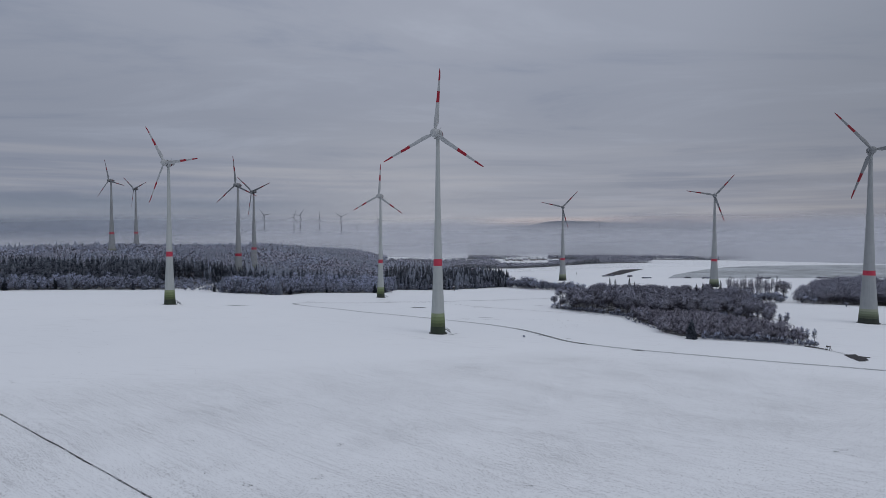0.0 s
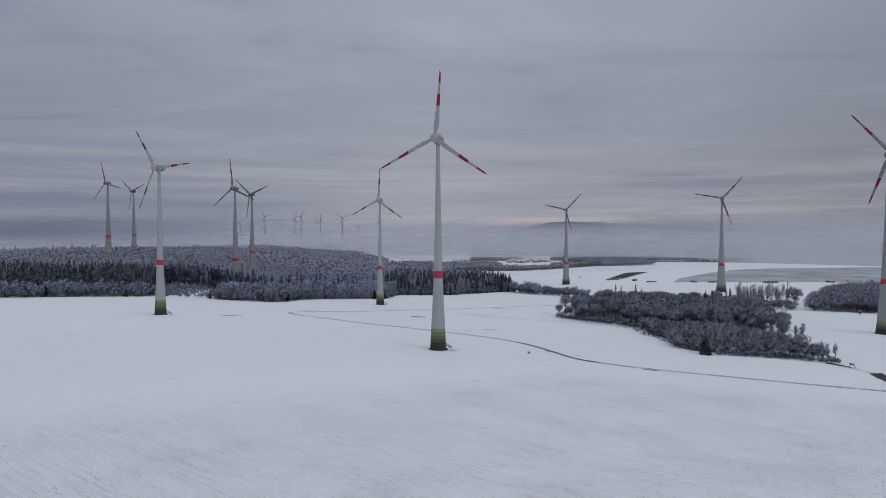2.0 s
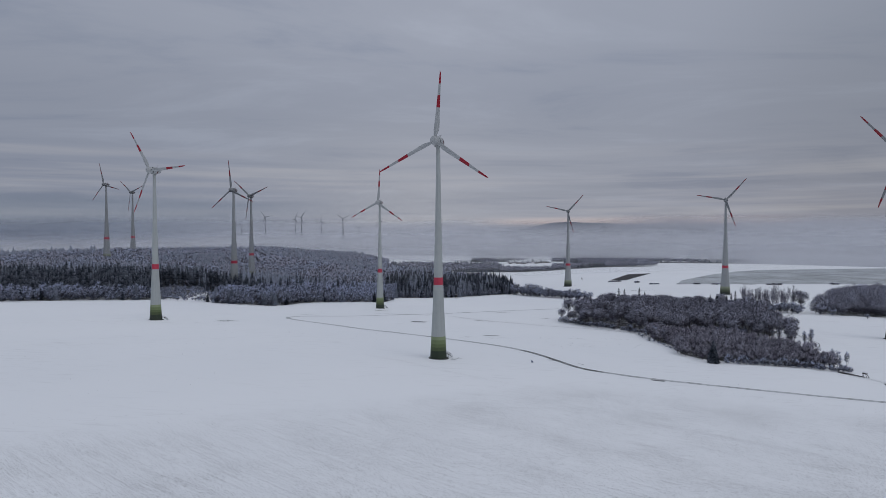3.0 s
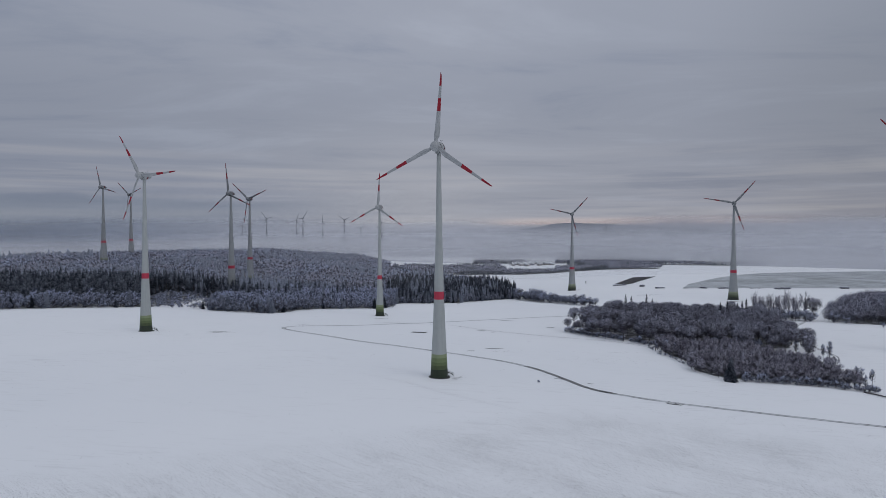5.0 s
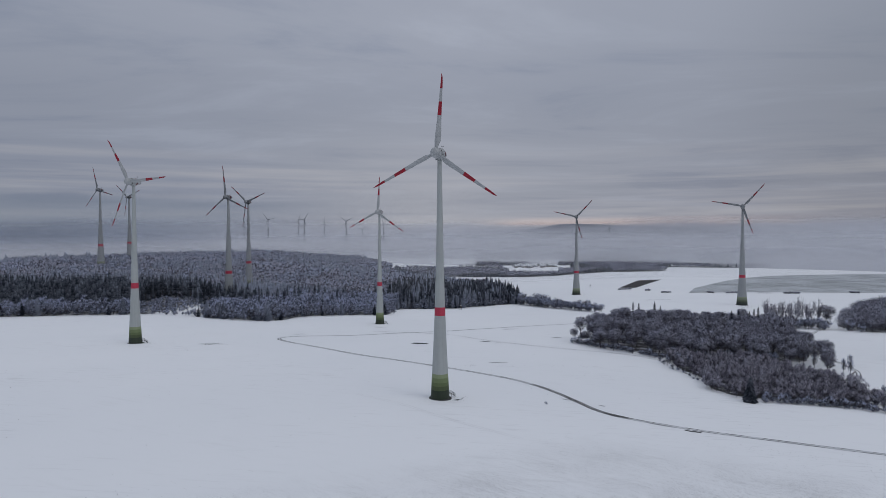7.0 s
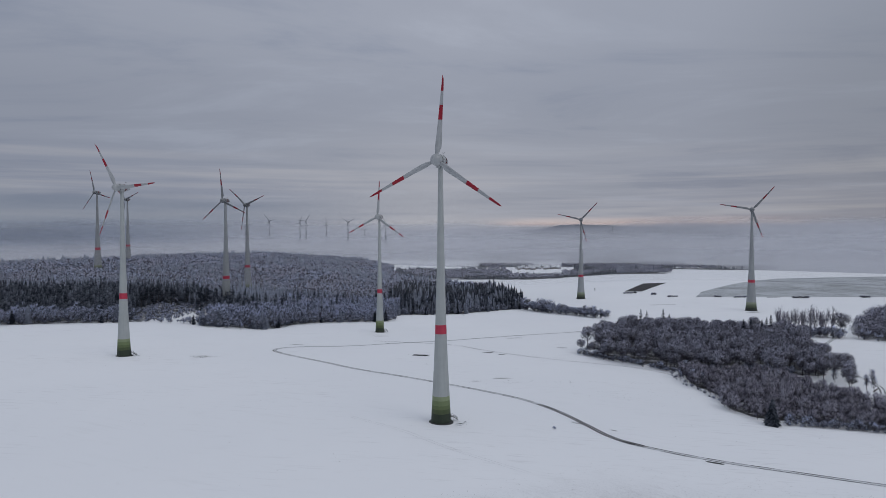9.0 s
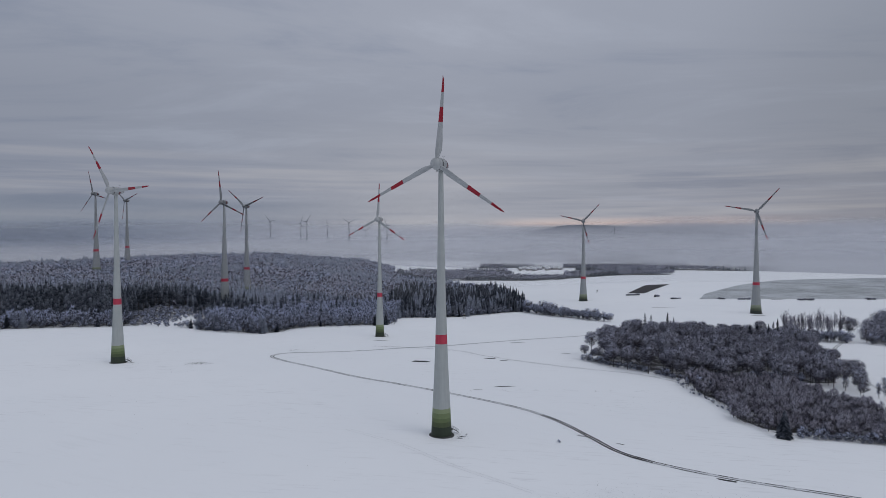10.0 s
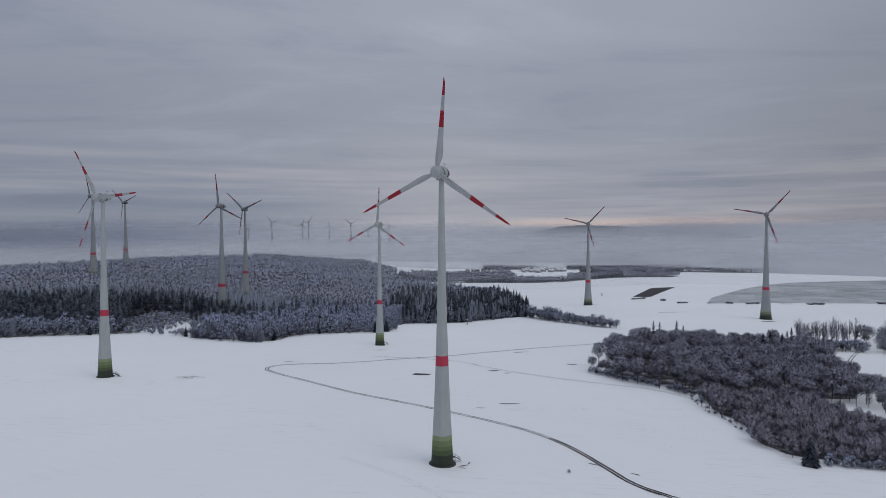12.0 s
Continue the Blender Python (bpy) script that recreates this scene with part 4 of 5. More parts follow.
for x, y, s in ((197, 344, 0.98), (204, 347, 0.92), (221, 349, 0.98), (226, 346, 0.9), (271, 286, 0.98), (280, 291, 1.02), (289, 289, 0.95), (297, 296, 1.02), (303, 300, 0.98)):
    plant(SPRUCE_KINDS, "spruce", x, y, s, "dark spruce among the bare trees of the grove", "conifer", "spruces of the grove")
THICKET = [(150, 118), (146, 96), (149, 66), (142, 40), (145, 24), (156, 18), (172, 16), (190, 10), (212, 2), (222, 30), (228, 62), (222, 84), (214, 104), (212, 128), (170, 134), (152, 132)]
for x, y in scatter(THICKET, 5.2, 12):
    plant(SAPLING_KINDS, "young_birch", x, y, rng.uniform(0.85, 1.25), "thin young birch with frosted purple-grey twigs in the thicket", group="young birches of the thicket")
for i in range(24):
    t = i / 23
    x, y = 158 + 56 * t, 15 - 19 * t * t + rng.uniform(-2, 1.5)
    plant(BUSH_KINDS, "bush", x, y, rng.uniform(0.9, 1.4), "low bush white with hoar frost at the foot of the thicket", "bush", "bushes at the thicket's edge")
for i in range(16):
    t = i / 15
    x, y = 149 - 4 * math.sin(3 * t) + rng.uniform(-2, 2), 132 - 78 * t + rng.uniform(-3, 3)
    plant(BUSH_KINDS, "bush", x, y, rng.uniform(0.3, 0.7), "small snowy bush at the edge of the field", "bush", "bushes at the thicket's edge")
plant([kind_of(spruce(12.5, 3.9, 26, 17, 0.02, 0.20), BARK, NEEDLES_DARK)], "spruce", 150.5, 13.0, 1.0, "single dark spruce at the front of the thicket", "conifer")
for x, y, s in ((150, 103, 0.95), (155, 96, 0.85), (146, 110, 0.75), (205, 108, 0.9), (246, 118, 0.8), (268, 116, 0.85), (214, 4, 0.72), (209, 9, 0.6), (252, 98, 0.95), (255, 96, 0.8), (222, 22, 0.85), (226, 16, 0.8), (218, 14, 0.7), (230, 30, 0.6)):
    plant(BIRCH_KINDS, "birch", x, y, s, "slender birch white with hoar frost", group="birches round the thicket")
for x, y, s in ((243, 98, 0.62), (247, 106, 0.75), (252, 114, 0.8), (258, 124, 0.78), (264, 134, 0.85), (271, 146, 0.9), (250, 126, 0.85), (240, 120, 0.8),
                (236, 128, 0.8), (246, 138, 0.85), (254, 150, 0.9), (260, 162, 0.9), (266, 172, 0.95), (244, 132, 0.7), (252, 141, 0.75), (233, 124, 0.7)):
    plant(GROVE_KINDS, "tree", x, y, s, "bare frosted tree beside the track at the end of the grove", group="trees beside the track")

for i in range(22):
    t = i / 21
    x, y = np.interp(t, [0, 0.25, 0.5, 1], [104, 113, 128, 150]), np.interp(t, [0, 0.25, 0.5, 1], [202, 187, 169, 137])
    plant(BUSH_KINDS, "bush", float(x) + rng.uniform(0, 3), float(y) + rng.uniform(0, 4), rng.uniform(0.9, 1.7), "dark undergrowth along the edge of the grove", "bush", "bushes along the grove")

for i in range(34):
    x = rng.uniform(152, 262)
    plant(EDGE_KINDS, "bush", x, 134 + 0.12 * (x - 150) + rng.uniform(-9, 5), rng.uniform(0.55, 0.95), "frosted undergrowth between thicket and grove", "bush", "bushes along the grove")

# the poplar row, its undergrowth and the round wood beyond it
for i in range(14):
    t = i / 13
    plant(POPLAR_KINDS, "poplar", 330 + 56 * t + rng.uniform(-1.2, 1.2), 340 + 4 * t + rng.uniform(-3, 3), rng.uniform(1.3, 1.6), "slim bare poplar in a row beyond the grove", group="poplar row")
plant(GROVE_KINDS, "tree", 392, 338, 1.45, "large bare spreading tree at the end of the poplar row")
for i in range(44):
    t = i / 43
    plant(EDGE_KINDS, "bush", 300 + 86 * t + rng.uniform(-2, 2), 338 - 12 * t + rng.uniform(-7, 7), rng.uniform(0.9, 1.45), "frosted bush under the poplar row", "bush", "bushes under the poplars")
WOOD_RIGHT = [(398, 318), (410, 345), (440, 388), (500, 440), (560, 470), (600, 470), (600, 305), (560, 300), (480, 305), (430, 300)]
for x, y in scatter(WOOD_RIGHT, 12, 13):
    edge = min(1.0, (x - 392) / 110)
    plant(WOOD_KINDS, "wood_tree", x, y, rng.uniform(1.75, 2.2) * (0.40 + 0.60 * edge), "bare frosted tree of the round wood beyond the track", group="trees of the round wood")
for x, y, s in ((402, 318, 1.25), (408, 308, 1.0), (428, 285, 0.55), (447, 283, 0.5)):
    plant(EDGE_KINDS, "tree", x, y, s, "small frosted tree before the round wood", group="small trees before the wood")

# the hedge that runs from the forest to the grove
for i in range(84):
    t = i / 83
    x, y = 118 + 78 * t + rng.uniform(-7, 7), 636 - 140 * t + rng.uniform(-10, 10)
    plant(EDGE_KINDS, "hedge_tree", x, y, rng.uniform(1.2, 1.9) * (1.05 - 0.25 * t), "low frosted tree in the hedge between the fields", "tree", "hedge trees")
for x, y, s in ((150, 598, 1.35), (188, 548, 1.15), (160, 585, 1.0)):
    plant(BIRCH_KINDS, "birch", x, y, s, "taller white-frosted tree standing up from the hedge")
# shrubs along the far field edge: place, how many, size
SHRUBS = ((345, 861, 7, 1.3), (374, 819, 2, 1.7), (392, 776, 5, 1.2), (460, 755, 3, 1.3), (492, 747, 6, 1.3), (545, 742, 6, 0.5), (586, 734, 8, 1.3), (697, 741, 4, 1.5))
for x, y, n, k in SHRUBS:
    for i in range(n):
        plant(SHRUB_KINDS, "bush", x + 3.6 * (i - n / 2), y + rng.uniform(-2, 2), k * rng.uniform(0.85, 1.15), "dark leafless shrub on the far edge of the snow field", "bush", "shrubs along the field edge")

# the forest
FRONT = [(-1300, 60), (-900, 130), (-520, 255), (-408, 301), (-386, 315), (-349, 334), (-313, 355), (-262, 356), (-228, 335), (-190, 325), (-166, 330), (-158, 374), (-144, 403), (-92, 430),
         (-64, 448), (-58, 462), (-62, 527), (-27, 548), (25, 566), (51, 598), (94, 634), (122, 640)]
FOREST = FRONT + [(128, 760), (125, 926), (80, 1112), (0, 1180), (-75, 1270), (-150, 1500), (-170, 1750), (-311, 2000), (-1500, 2000), (-1500, 60)]
CLEARING = [(-318, 350), (-262, 352), (-240, 372), (-262, 420), (-300, 470), (-318, 520), (-365, 500), (-345, 420)]
MASTS = [(-602.8, 796.8), (-277.5, 513.6), (-313.0, 707.6), (-670.0, 1027.4)]
seg_a, seg_b = np.array(FRONT[:-1], float), np.array(FRONT[1:], float)
clear_c = np.array(CLEARING, float)


def from_edge(x, y):
    """Distance to the forest's front."""
    p = np.array((x, y))
    d = seg_b - seg_a
    t = np.clip(((p - seg_a) * d).sum(1) / (d * d).sum(1), 0, 1)
    return float(np.hypot(*(seg_a + d * t[:, None] - p).T).min())


def open_ground(x, y):
    return all(math.hypot(x - a, y - b) > 11 for a, b in MASTS)


def spruce_share(x, y, e):
    s = 0.5 + 1.5 * noise.noise((x / 120.0, y / 120.0, 0.5))
    if x < -330:
        s = 0.97 if 46 < e < 240 else (0.05 if e < 42 else 0.25 + 0.3 * s)
    elif x < -235:
        s = 0.9 if e > 90 else 0.1
    elif x < -60 and e < 150:
        s = 0.03
        if math.hypot(x + 182, y - 341) < 11 or math.hypot(x + 226, y - 350) < 8:
            s = 1.0
    elif x >= -60 and e < 230:
        s = 0.80 if e > 14 else 0.08
    else:
        s = 0.12 + 0.42 * s
    return s


FAR_BROAD = [broadleaf(h, s, n, 5, 0.10, 1.9, 0.5, 0.34, 12)[1] for h, s, n in ((15, 5.6, 230), (17, 6.2, 250), (13, 5.4, 220))]
FAR_SPRUCE = [skirt_spruce(h, s, 9, 7) for h, s in ((23, 4.0), (25, 4.2), (18, 3.8), (21, 3.6))]
TINY_BROAD = [broadleaf(h, s, n, 5, 0.12, 2.4, 0.3, 0.50, 8)[1] for h, s, n in ((13, 5.6, 44), (12, 6.0, 46), (14, 5.2, 42))]
TINY_SPRUCE = [skirt_spruce(h, s, 5, 5) for h, s in ((15, 3.4), (13.5, 3.3), (17, 3.5))]


def wood_of(name, spots, shapes, mat, label, low=0.8, high=1.15):
    """One mesh of many trees, each turned and sized on its own."""
    vs, fs, ms, ns, n = [], [], [], [], 0
    shapes = [(v, f, 0 * deep, out) for v, f, deep, out in shapes]
    for x, y, s in spots:
        v, f, deep, out = shapes[int(rng.integers(len(shapes)))]
        a, k = rng.uniform(0, 6.283), s * rng.uniform(low, high)
        ca, sa = math.cos(a) * k, math.sin(a) * k
        q = np.stack([v[:, 0] * ca - v[:, 1] * sa + x, v[:, 0] * sa + v[:, 1] * ca + y, v[:, 2] * k + float(land(x, y)) - 0.2], 1)
        ns.append(np.stack([(out[:, 0] * ca - out[:, 1] * sa) / k, (out[:, 0] * sa + out[:, 1] * ca) / k, out[:, 2]], 1))
        vs.append(q), fs.append(f + n), ms.append(deep)
        n += len(v)
    ob = new(name, crown_mesh(name, (np.concatenate(vs), np.concatenate(fs), np.concatenate(ms), np.concatenate(ns)), mat))
    return tagged(ob, label, "forest", kind="stuff")


def forest_floor(name, corners, step, inset=6.0, mat=None):
    c = np.array(corners, float)
    c = c + (c.mean(0) - c) / np.linalg.norm(c.mean(0) - c, axis=1, keepdims=True) * inset
    ob = draped_polygon(name, c, step, 0.12, mat or FLOOR, 2)
    return tagged(ob, "dark leaf-littered floor under the trees, flecked with snow", "forest floor", kind="structure")


forest_floor("grove_floor", GROVE, 2, 9, SHADED_LITTER)
forest_floor("thicket_floor", THICKET, 1.5, 5, SHADED_LITTER)
forest_floor("round_wood_floor", WOOD_RIGHT, 6)
forest_floor("forest_floor", [(x, y + 5) for x, y in FRONT[2:7]] + [(-318, 520), (-262, 440), (-228, 350)] + [(x, y + 5) for x, y in FRONT[9:]] + [(122, 760), (119, 926), (74, 1105), (-5, 1172), (-80, 1250), (-700, 1250), (-700, 250)], 7)

near_b, near_s, mid_b, mid_s, far_b, far_s, edge_n = [], [], [], [], [], [], 0
for x, y in scatter(FOREST, 8.0, 21, lambda x, y: open_ground(x, y) and -640 < x and (y < 700 or (x > -90 and y < 1000))):
    e = from_edge(x, y)
    if inside(x, y, clear_c):
        if rng.uniform() < 0.85 and not (-290 < x < -262 and 372 < y < 425):
            plant(EDGE_KINDS, "bush", x, y, rng.uniform(0.45, 0.85), "scrubby frosted bush in the snowy clearing", "bush", "bushes of the clearing")
        continue
    fir = rng.uniform() < spruce_share(x, y, e)
    if -385 < x < -265 and 455 < y < 520 and rng.uniform() < 0.75:
        plant(PINE_KINDS, "pine", x, y, rng.uniform(1.0, 1.3), "tall pine with a bare trunk behind the clearing", "conifer", "pines behind the clearing")
        continue
    if e < 22 and x > -480 and edge_n < 300:
        edge_n += 1
        if fir:
            plant(EDGE_SPRUCE_KINDS if x < -90 else FROSTED_SPRUCE_KINDS, "spruce", x, y, rng.uniform(0.8, 1.0), "dark spruce dusted with frost at the forest edge", "conifer", "spruces at the forest edge")
        elif rng.uniform() < 0.06:
            plant(YOUNG_SPRUCE_KINDS, "spruce", x, y, rng.uniform(0.8, 1.4), "young frosted spruce at the forest edge", "conifer", "spruces at the forest edge")
        else:
            plant(FRONT_KINDS, "forest_edge_tree", x, y, rng.uniform(0.75, 1.05) * (0.62 + 0.018 * e) * (1.3 if -245 < x < -130 else 1.0), "bushy tree white with hoar frost at the forest edge", group="trees at the forest edge")
    elif fir:
        (near_s if e < (250 if x < -330 else 170) or x > -90 else mid_s).append((x, y, min(1.05, 0.80 + e / 200)))
    else:
        (near_b if e < 120 else mid_b).append((x, y, min(1.05, 0.72 + e / 120)))
for x, y in scatter(FOREST, 11.8, 22, lambda x, y: open_ground(x, y) and not (-640 < x and (y < 700 or (x > -90 and y < 1000))) and x > -60 - 0.76 * (y + 345)):
    (far_s if rng.uniform() < 0.16 + 0.9 * noise.noise((x / 160.0, y / 160.0, 4.5)) else far_b).append((x, y, (1.6 if y > 900 and x > -0.32 * (y + 236) else 1.12) + 0.35 * noise.noise((x / 90.0, y / 90.0, 8.0)) + 0.3 * noise.noise((x / 22.0, y / 22.0, 3.0))))
near_s += [(x, y, rng.uniform(0.55, 0.88)) for x, y in scatter([(-50, 556), (25, 574), (50, 606), (93, 642), (118, 648), (124, 740), (60, 760), (-30, 700)], 6.4, 23)]
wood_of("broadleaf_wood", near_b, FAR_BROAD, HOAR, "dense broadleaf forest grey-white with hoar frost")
wood_of("spruce_wood", [q for q in near_s if q[0] < -90], FAR_SPRUCE, NEEDLES_DARK, "dark spruce stand dusted with frost")
end = [q for q in near_s if q[0] >= -90]
wood_of("spruce_wood", [q for q in end if noise.noise((q[0] / 26.0, q[1] / 26.0, 5.0)) > -0.18], FAR_SPRUCE, NEEDLES_DARK, "dark spruce stand at the forest's end")
wood_of("spruce_wood", [q for q in end if noise.noise((q[0] / 26.0, q[1] / 26.0, 5.0)) <= -0.18], FAR_SPRUCE, NEEDLES, "dense spruce stand grey with frost at the forest's end")
hill_b = mid_b + far_b
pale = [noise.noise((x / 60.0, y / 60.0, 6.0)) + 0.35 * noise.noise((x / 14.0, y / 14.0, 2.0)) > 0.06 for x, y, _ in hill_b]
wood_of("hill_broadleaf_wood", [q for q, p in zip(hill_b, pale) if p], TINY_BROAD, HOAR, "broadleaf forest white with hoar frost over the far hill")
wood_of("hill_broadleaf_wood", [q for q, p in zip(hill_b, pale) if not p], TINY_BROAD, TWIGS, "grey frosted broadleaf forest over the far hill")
wood_of("hill_spruce_wood", mid_s + far_s, TINY_SPRUCE, NEEDLES, "frosted spruce forest over the far hill")
# woods and tree rows across the valley
BELTS = [([(-150, 1490), (40, 1500), (140, 1490), (240, 1440), (330, 1430), (352, 1480), (240, 1540), (100, 1640), (-150, 1680)], 7.2), ([(340, 1440), (470, 1475), (610, 1430), (650, 1470), (500, 1570), (360, 1590)], 8),
         ([(430, 1960), (640, 1900), (880, 1960), (900, 2060), (640, 2020), (450, 2060)], 9), ([(130, 1990), (330, 2010), (330, 2100), (130, 2090)], 9),
         ([(690, 1660), (850, 1600), (1010, 1590), (1030, 1640), (900, 1680), (700, 1750)], 13)]
BELTS += [([(-110, 1700), (120, 1640), (215, 1650), (210, 1760), (100, 1760), (-120, 1770)], 10.5), ([(430, 1730), (640, 1600), (720, 1650), (640, 1800), (450, 1860)], 11),
          ([(60, 1850), (215, 1830), (222, 1880), (60, 1900)], 11.5)]
# dark sheets added so the thin belts read as dense, shaded woods
for c, g in BELTS:
    tagged(draped_polygon("valley_floor", c, 9, 0.2, SHADED_LITTER, 4), "dark floor under the valley woods", "forest floor", kind="structure")
spots = [(x, y, 1.15) for c, g in BELTS for x, y in scatter(c, g, 31)]
spots += [(x, y, 0.7) for x, y in scatter([(245, 1790), (420, 1800), (440, 2020), (250, 2010)], 30, 33)]
light = [q for q in spots if noise.noise((q[0] / 70.0, q[1] / 70.0, 2.2)) > -0.16]
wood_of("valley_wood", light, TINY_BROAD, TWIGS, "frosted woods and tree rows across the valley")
wood_of("valley_spruce_wood", [q for q in spots if q not in set(light)], TINY_SPRUCE, NEEDLES_DARK, "dark conifers in the valley woods", 0.6, 0.85)

# ---------------------------------------------------------------- fields, patches and small things on the snow
tagged(draped_polygon("crop_field", [(425, 764), (470, 850), (602, 1009), (690, 1100), (790, 1185), (960, 1255), (1250, 1340), (1500, 1330), (1300, 800), (1000, 755), (700, 752)], 9, 0.25, CROP, 1.5, 7),
       "grey-green winter crop showing through thin snow", "field", kind="structure")
tagged(draped_polygon("ploughed_field", [(346, 905), (440, 1085), (492, 1085), (375, 893)], 5, 0.25, SOIL, 0.5, 5), "dark bare ploughed plot in the snow", "field", kind="structure")


def patch_of(name, x, y, long, wide, turn, label, seed, mat=None):
    """An irregular dark patch where the snow has melted or blown away."""
    c, s = math.cos(radians(turn)), math.sin(radians(turn))
    pts = []
    for i in range(26):
        a = 2 * math.pi * i / 26
        r = 1 + 0.55 * noise.noise((math.cos(a) * 1.7 + seed, math.sin(a) * 1.7, seed * 1.9))
        u, v = math.cos(a) * long / 2 * r, math.sin(a) * wide / 2 * r
        pts.append((x + u * c - v * s, y + u * s + v * c))
    mid = [(x, y, float(land(x, y)) + 0.06)]
    rim = [(p, q, float(land(p, q)) + 0.05) for p, q in pts]
    f = [(0, i + 1, (i + 1) % 26 + 1) for i in range(26)]
    return tagged(new(name, mesh_of(name, mid + rim, np.array(f), mat or SOIL)), label, "bare patch", kind="structure")


for i, (x, y, ln, wd, a) in enumerate(((-16, 184, 13, 7, 5), (36, 204, 9, 3.5, 10), (44, 196, 6, 2, 20), (100, -43, 6.5, 1.8, -25), (98, 237, 9, 2, 0), (36, 103, 12, 1.6, 8), (20, 92, 6, 0.8, 4),
                                       (66, 300, 14, 2.4, 20), (-58, 300, 12, 2, 15), (-118, 224, 10, 1.5, 20), (60, 6, 5, 1.0, -30), (74, -4, 4, 0.8, -40), (410, 545, 22, 5, 5), (330, 660, 40, 3, 3))):
    patch_of("bare_patch", x, y, ln, wd, a, "small dark patch of bare soil in the snow", i + 1.0)
for i, (x, y, ln, wd, a) in enumerate(((8.5, -1.5, 3.4, 1.2, 30), (10.5, 1.5, 2.4, 0.8, 70), (7.5, -4.2, 2.8, 0.7, -10), (-206, 147, 3, 1.0, 20), (-56, 335, 4, 1.2, 10), (355, 132, 16, 1.6, 5), (372, 140, 14, 1.2, 12), (250, 806, 16, 3, 0))):
    patch_of("trodden_patch", x, y, ln, wd, a, "trodden muddy snow beside a turbine foot", i + 20.0, MUD)
tagged(draped_polygon("puddle_patch", [(211, -32), (219, -30), (216, -36), (220, -40), (215, -43), (212, -49), (207, -54), (203, -55), (206, -44)], 0.8, 0.06, SOIL, 0.5), "dark thawed patch of mud beside the track", "bare patch", kind="structure")
wheel_tracks("gate_track", [(208, -6), (211, -16), (213, -24), (214, -34)], "faint wheel track past the thawed patch", 0.3, 1.8)

TRAMLINES = [[(-79, -177), (-28, -219), (18, -257)], [(-64, -159), (-13, -201), (32, -239)], [(-48, -139), (3, -181), (49, -219)], [(-8, -139), (43, -182), (123, -247)], [(9, -118), (60, -161), (140, -226)]]
for pts in TRAMLINES:
    wheel_tracks("tramline", pts, "faint tramline between drilled crop rows", 0.08, 1.8, 0.04, MARKS)
for name, pts, label in (("field_track", [(-40, 4), (-17, -14), (4, -37), (30, -60)], "faint old wheel track beside the turbine"),
                         ("field_track", [(60, -110), (110, -150), (150, -200), (180, -260)], "faint wheel track through the stubble")):
    wheel_tracks(name, pts, label, 0.12, 1.8, 0.04, MARKS)

# furrow with dead grass along the near field's boundary
FURROW = smooth_line([(-240, -88), (-170, -144), (-110, -192), (-50, -241), (20, -298)], 1.5)
v, f = ribbon(FURROW, 0, 0.38, 0.03, 0.15, 5)
tagged(new("furrow", mesh_of("furrow", v, f, MUD)), "narrow dark furrow between two snow fields", "furrow", kind="structure")


def tufts(spots, low, high, blades):
    """Dead stalks that stick out of the snow at the given places."""
    vs = []
    for x, y in spots:
        z = float(land(x, y))
        for _ in range(blades):
            a, h = rng.uniform(0, 6.283), rng.uniform(low, high)
            w, l = h * rng.uniform(0.25, 0.5), rng.uniform(0.2, 0.9) * h
            px, py = x + rng.normal(0, h * 0.5), y + rng.normal(0, h * 0.5)
            ca, sa = math.cos(a), math.sin(a)
            vs += [(px - sa * w, py + ca * w, z - 0.02), (px + sa * w, py - ca * w, z - 0.02), (px + ca * l, py + sa * l, z + h)]
    return np.array(vs), np.arange(len(vs)).reshape(-1, 3)


spots = [(p.x + rng.normal(0, 0.15), p.y + rng.normal(0, 0.15)) for p in FURROW for _ in range(2) if noise.noise((p.x * 0.12, p.y * 0.12, 2.0)) > -0.25]
v, f = tufts(spots, 0.08, 0.26, 3)
tagged(new("furrow_grass", mesh_of("furrow_grass", v, f, STALKS)), "dead dark grass along the furrow", "grass", kind="stuff")

STUBBLE = [(-150, -160), (-105, -122), (-60, -104), (0, -80), (56, -46), (110, -58), (190, -92), (260, -125), (240, -310), (-10, -310), (-62, -236)]
spots, c = [], np.array(STUBBLE, float)
while len(spots) < 30000:
    x, y = rng.uniform(-150, 260), rng.uniform(-310, -44)
    row = math.sin((x * 0.636 + y * 0.772) * 1.9)
    dense = 0.20 + 0.0028 * (x + 40) + 0.75 * noise.noise((x / 38.0, y / 38.0, 1.0)) + 0.5 * noise.noise((x / 9.0, y / 9.0, 7.0)) + 0.32 * row
    if rng.uniform() < dense * 0.7 and inside(x, y, c):
        spots.append((x, y))
v, f = tufts(spots, 0.04, 0.14, 2)
tagged(new("stubble", mesh_of("stubble", v, f, STALKS)), "brown crop stubble poking through the snow", "stubble", kind="stuff")
spots = [(rng.uniform(-240, 180), rng.uniform(-140, 260)) for _ in range(1500)]
v, f = tufts([p for p in spots if noise.noise((p[0] / 30.0, p[1] / 30.0, 9.0)) > 0.12], 0.05, 0.18, 2)
tagged(new("dead_weeds", mesh_of("dead_weeds", v, f, STALKS)), "scattered dead weeds in the snow", "weeds", kind="stuff")
CLODS = [(-23.1, -208.4), (-23.1, -210.2), (16.1, -230.8), (-24.4, -229.9), (-132.4, -156.1), (-56.2, -208.8), (-35.9, -233.9), (-45.8, -228.1), (93.5, -203.2), (95.3, -206.5), (96.4, -201.9)]
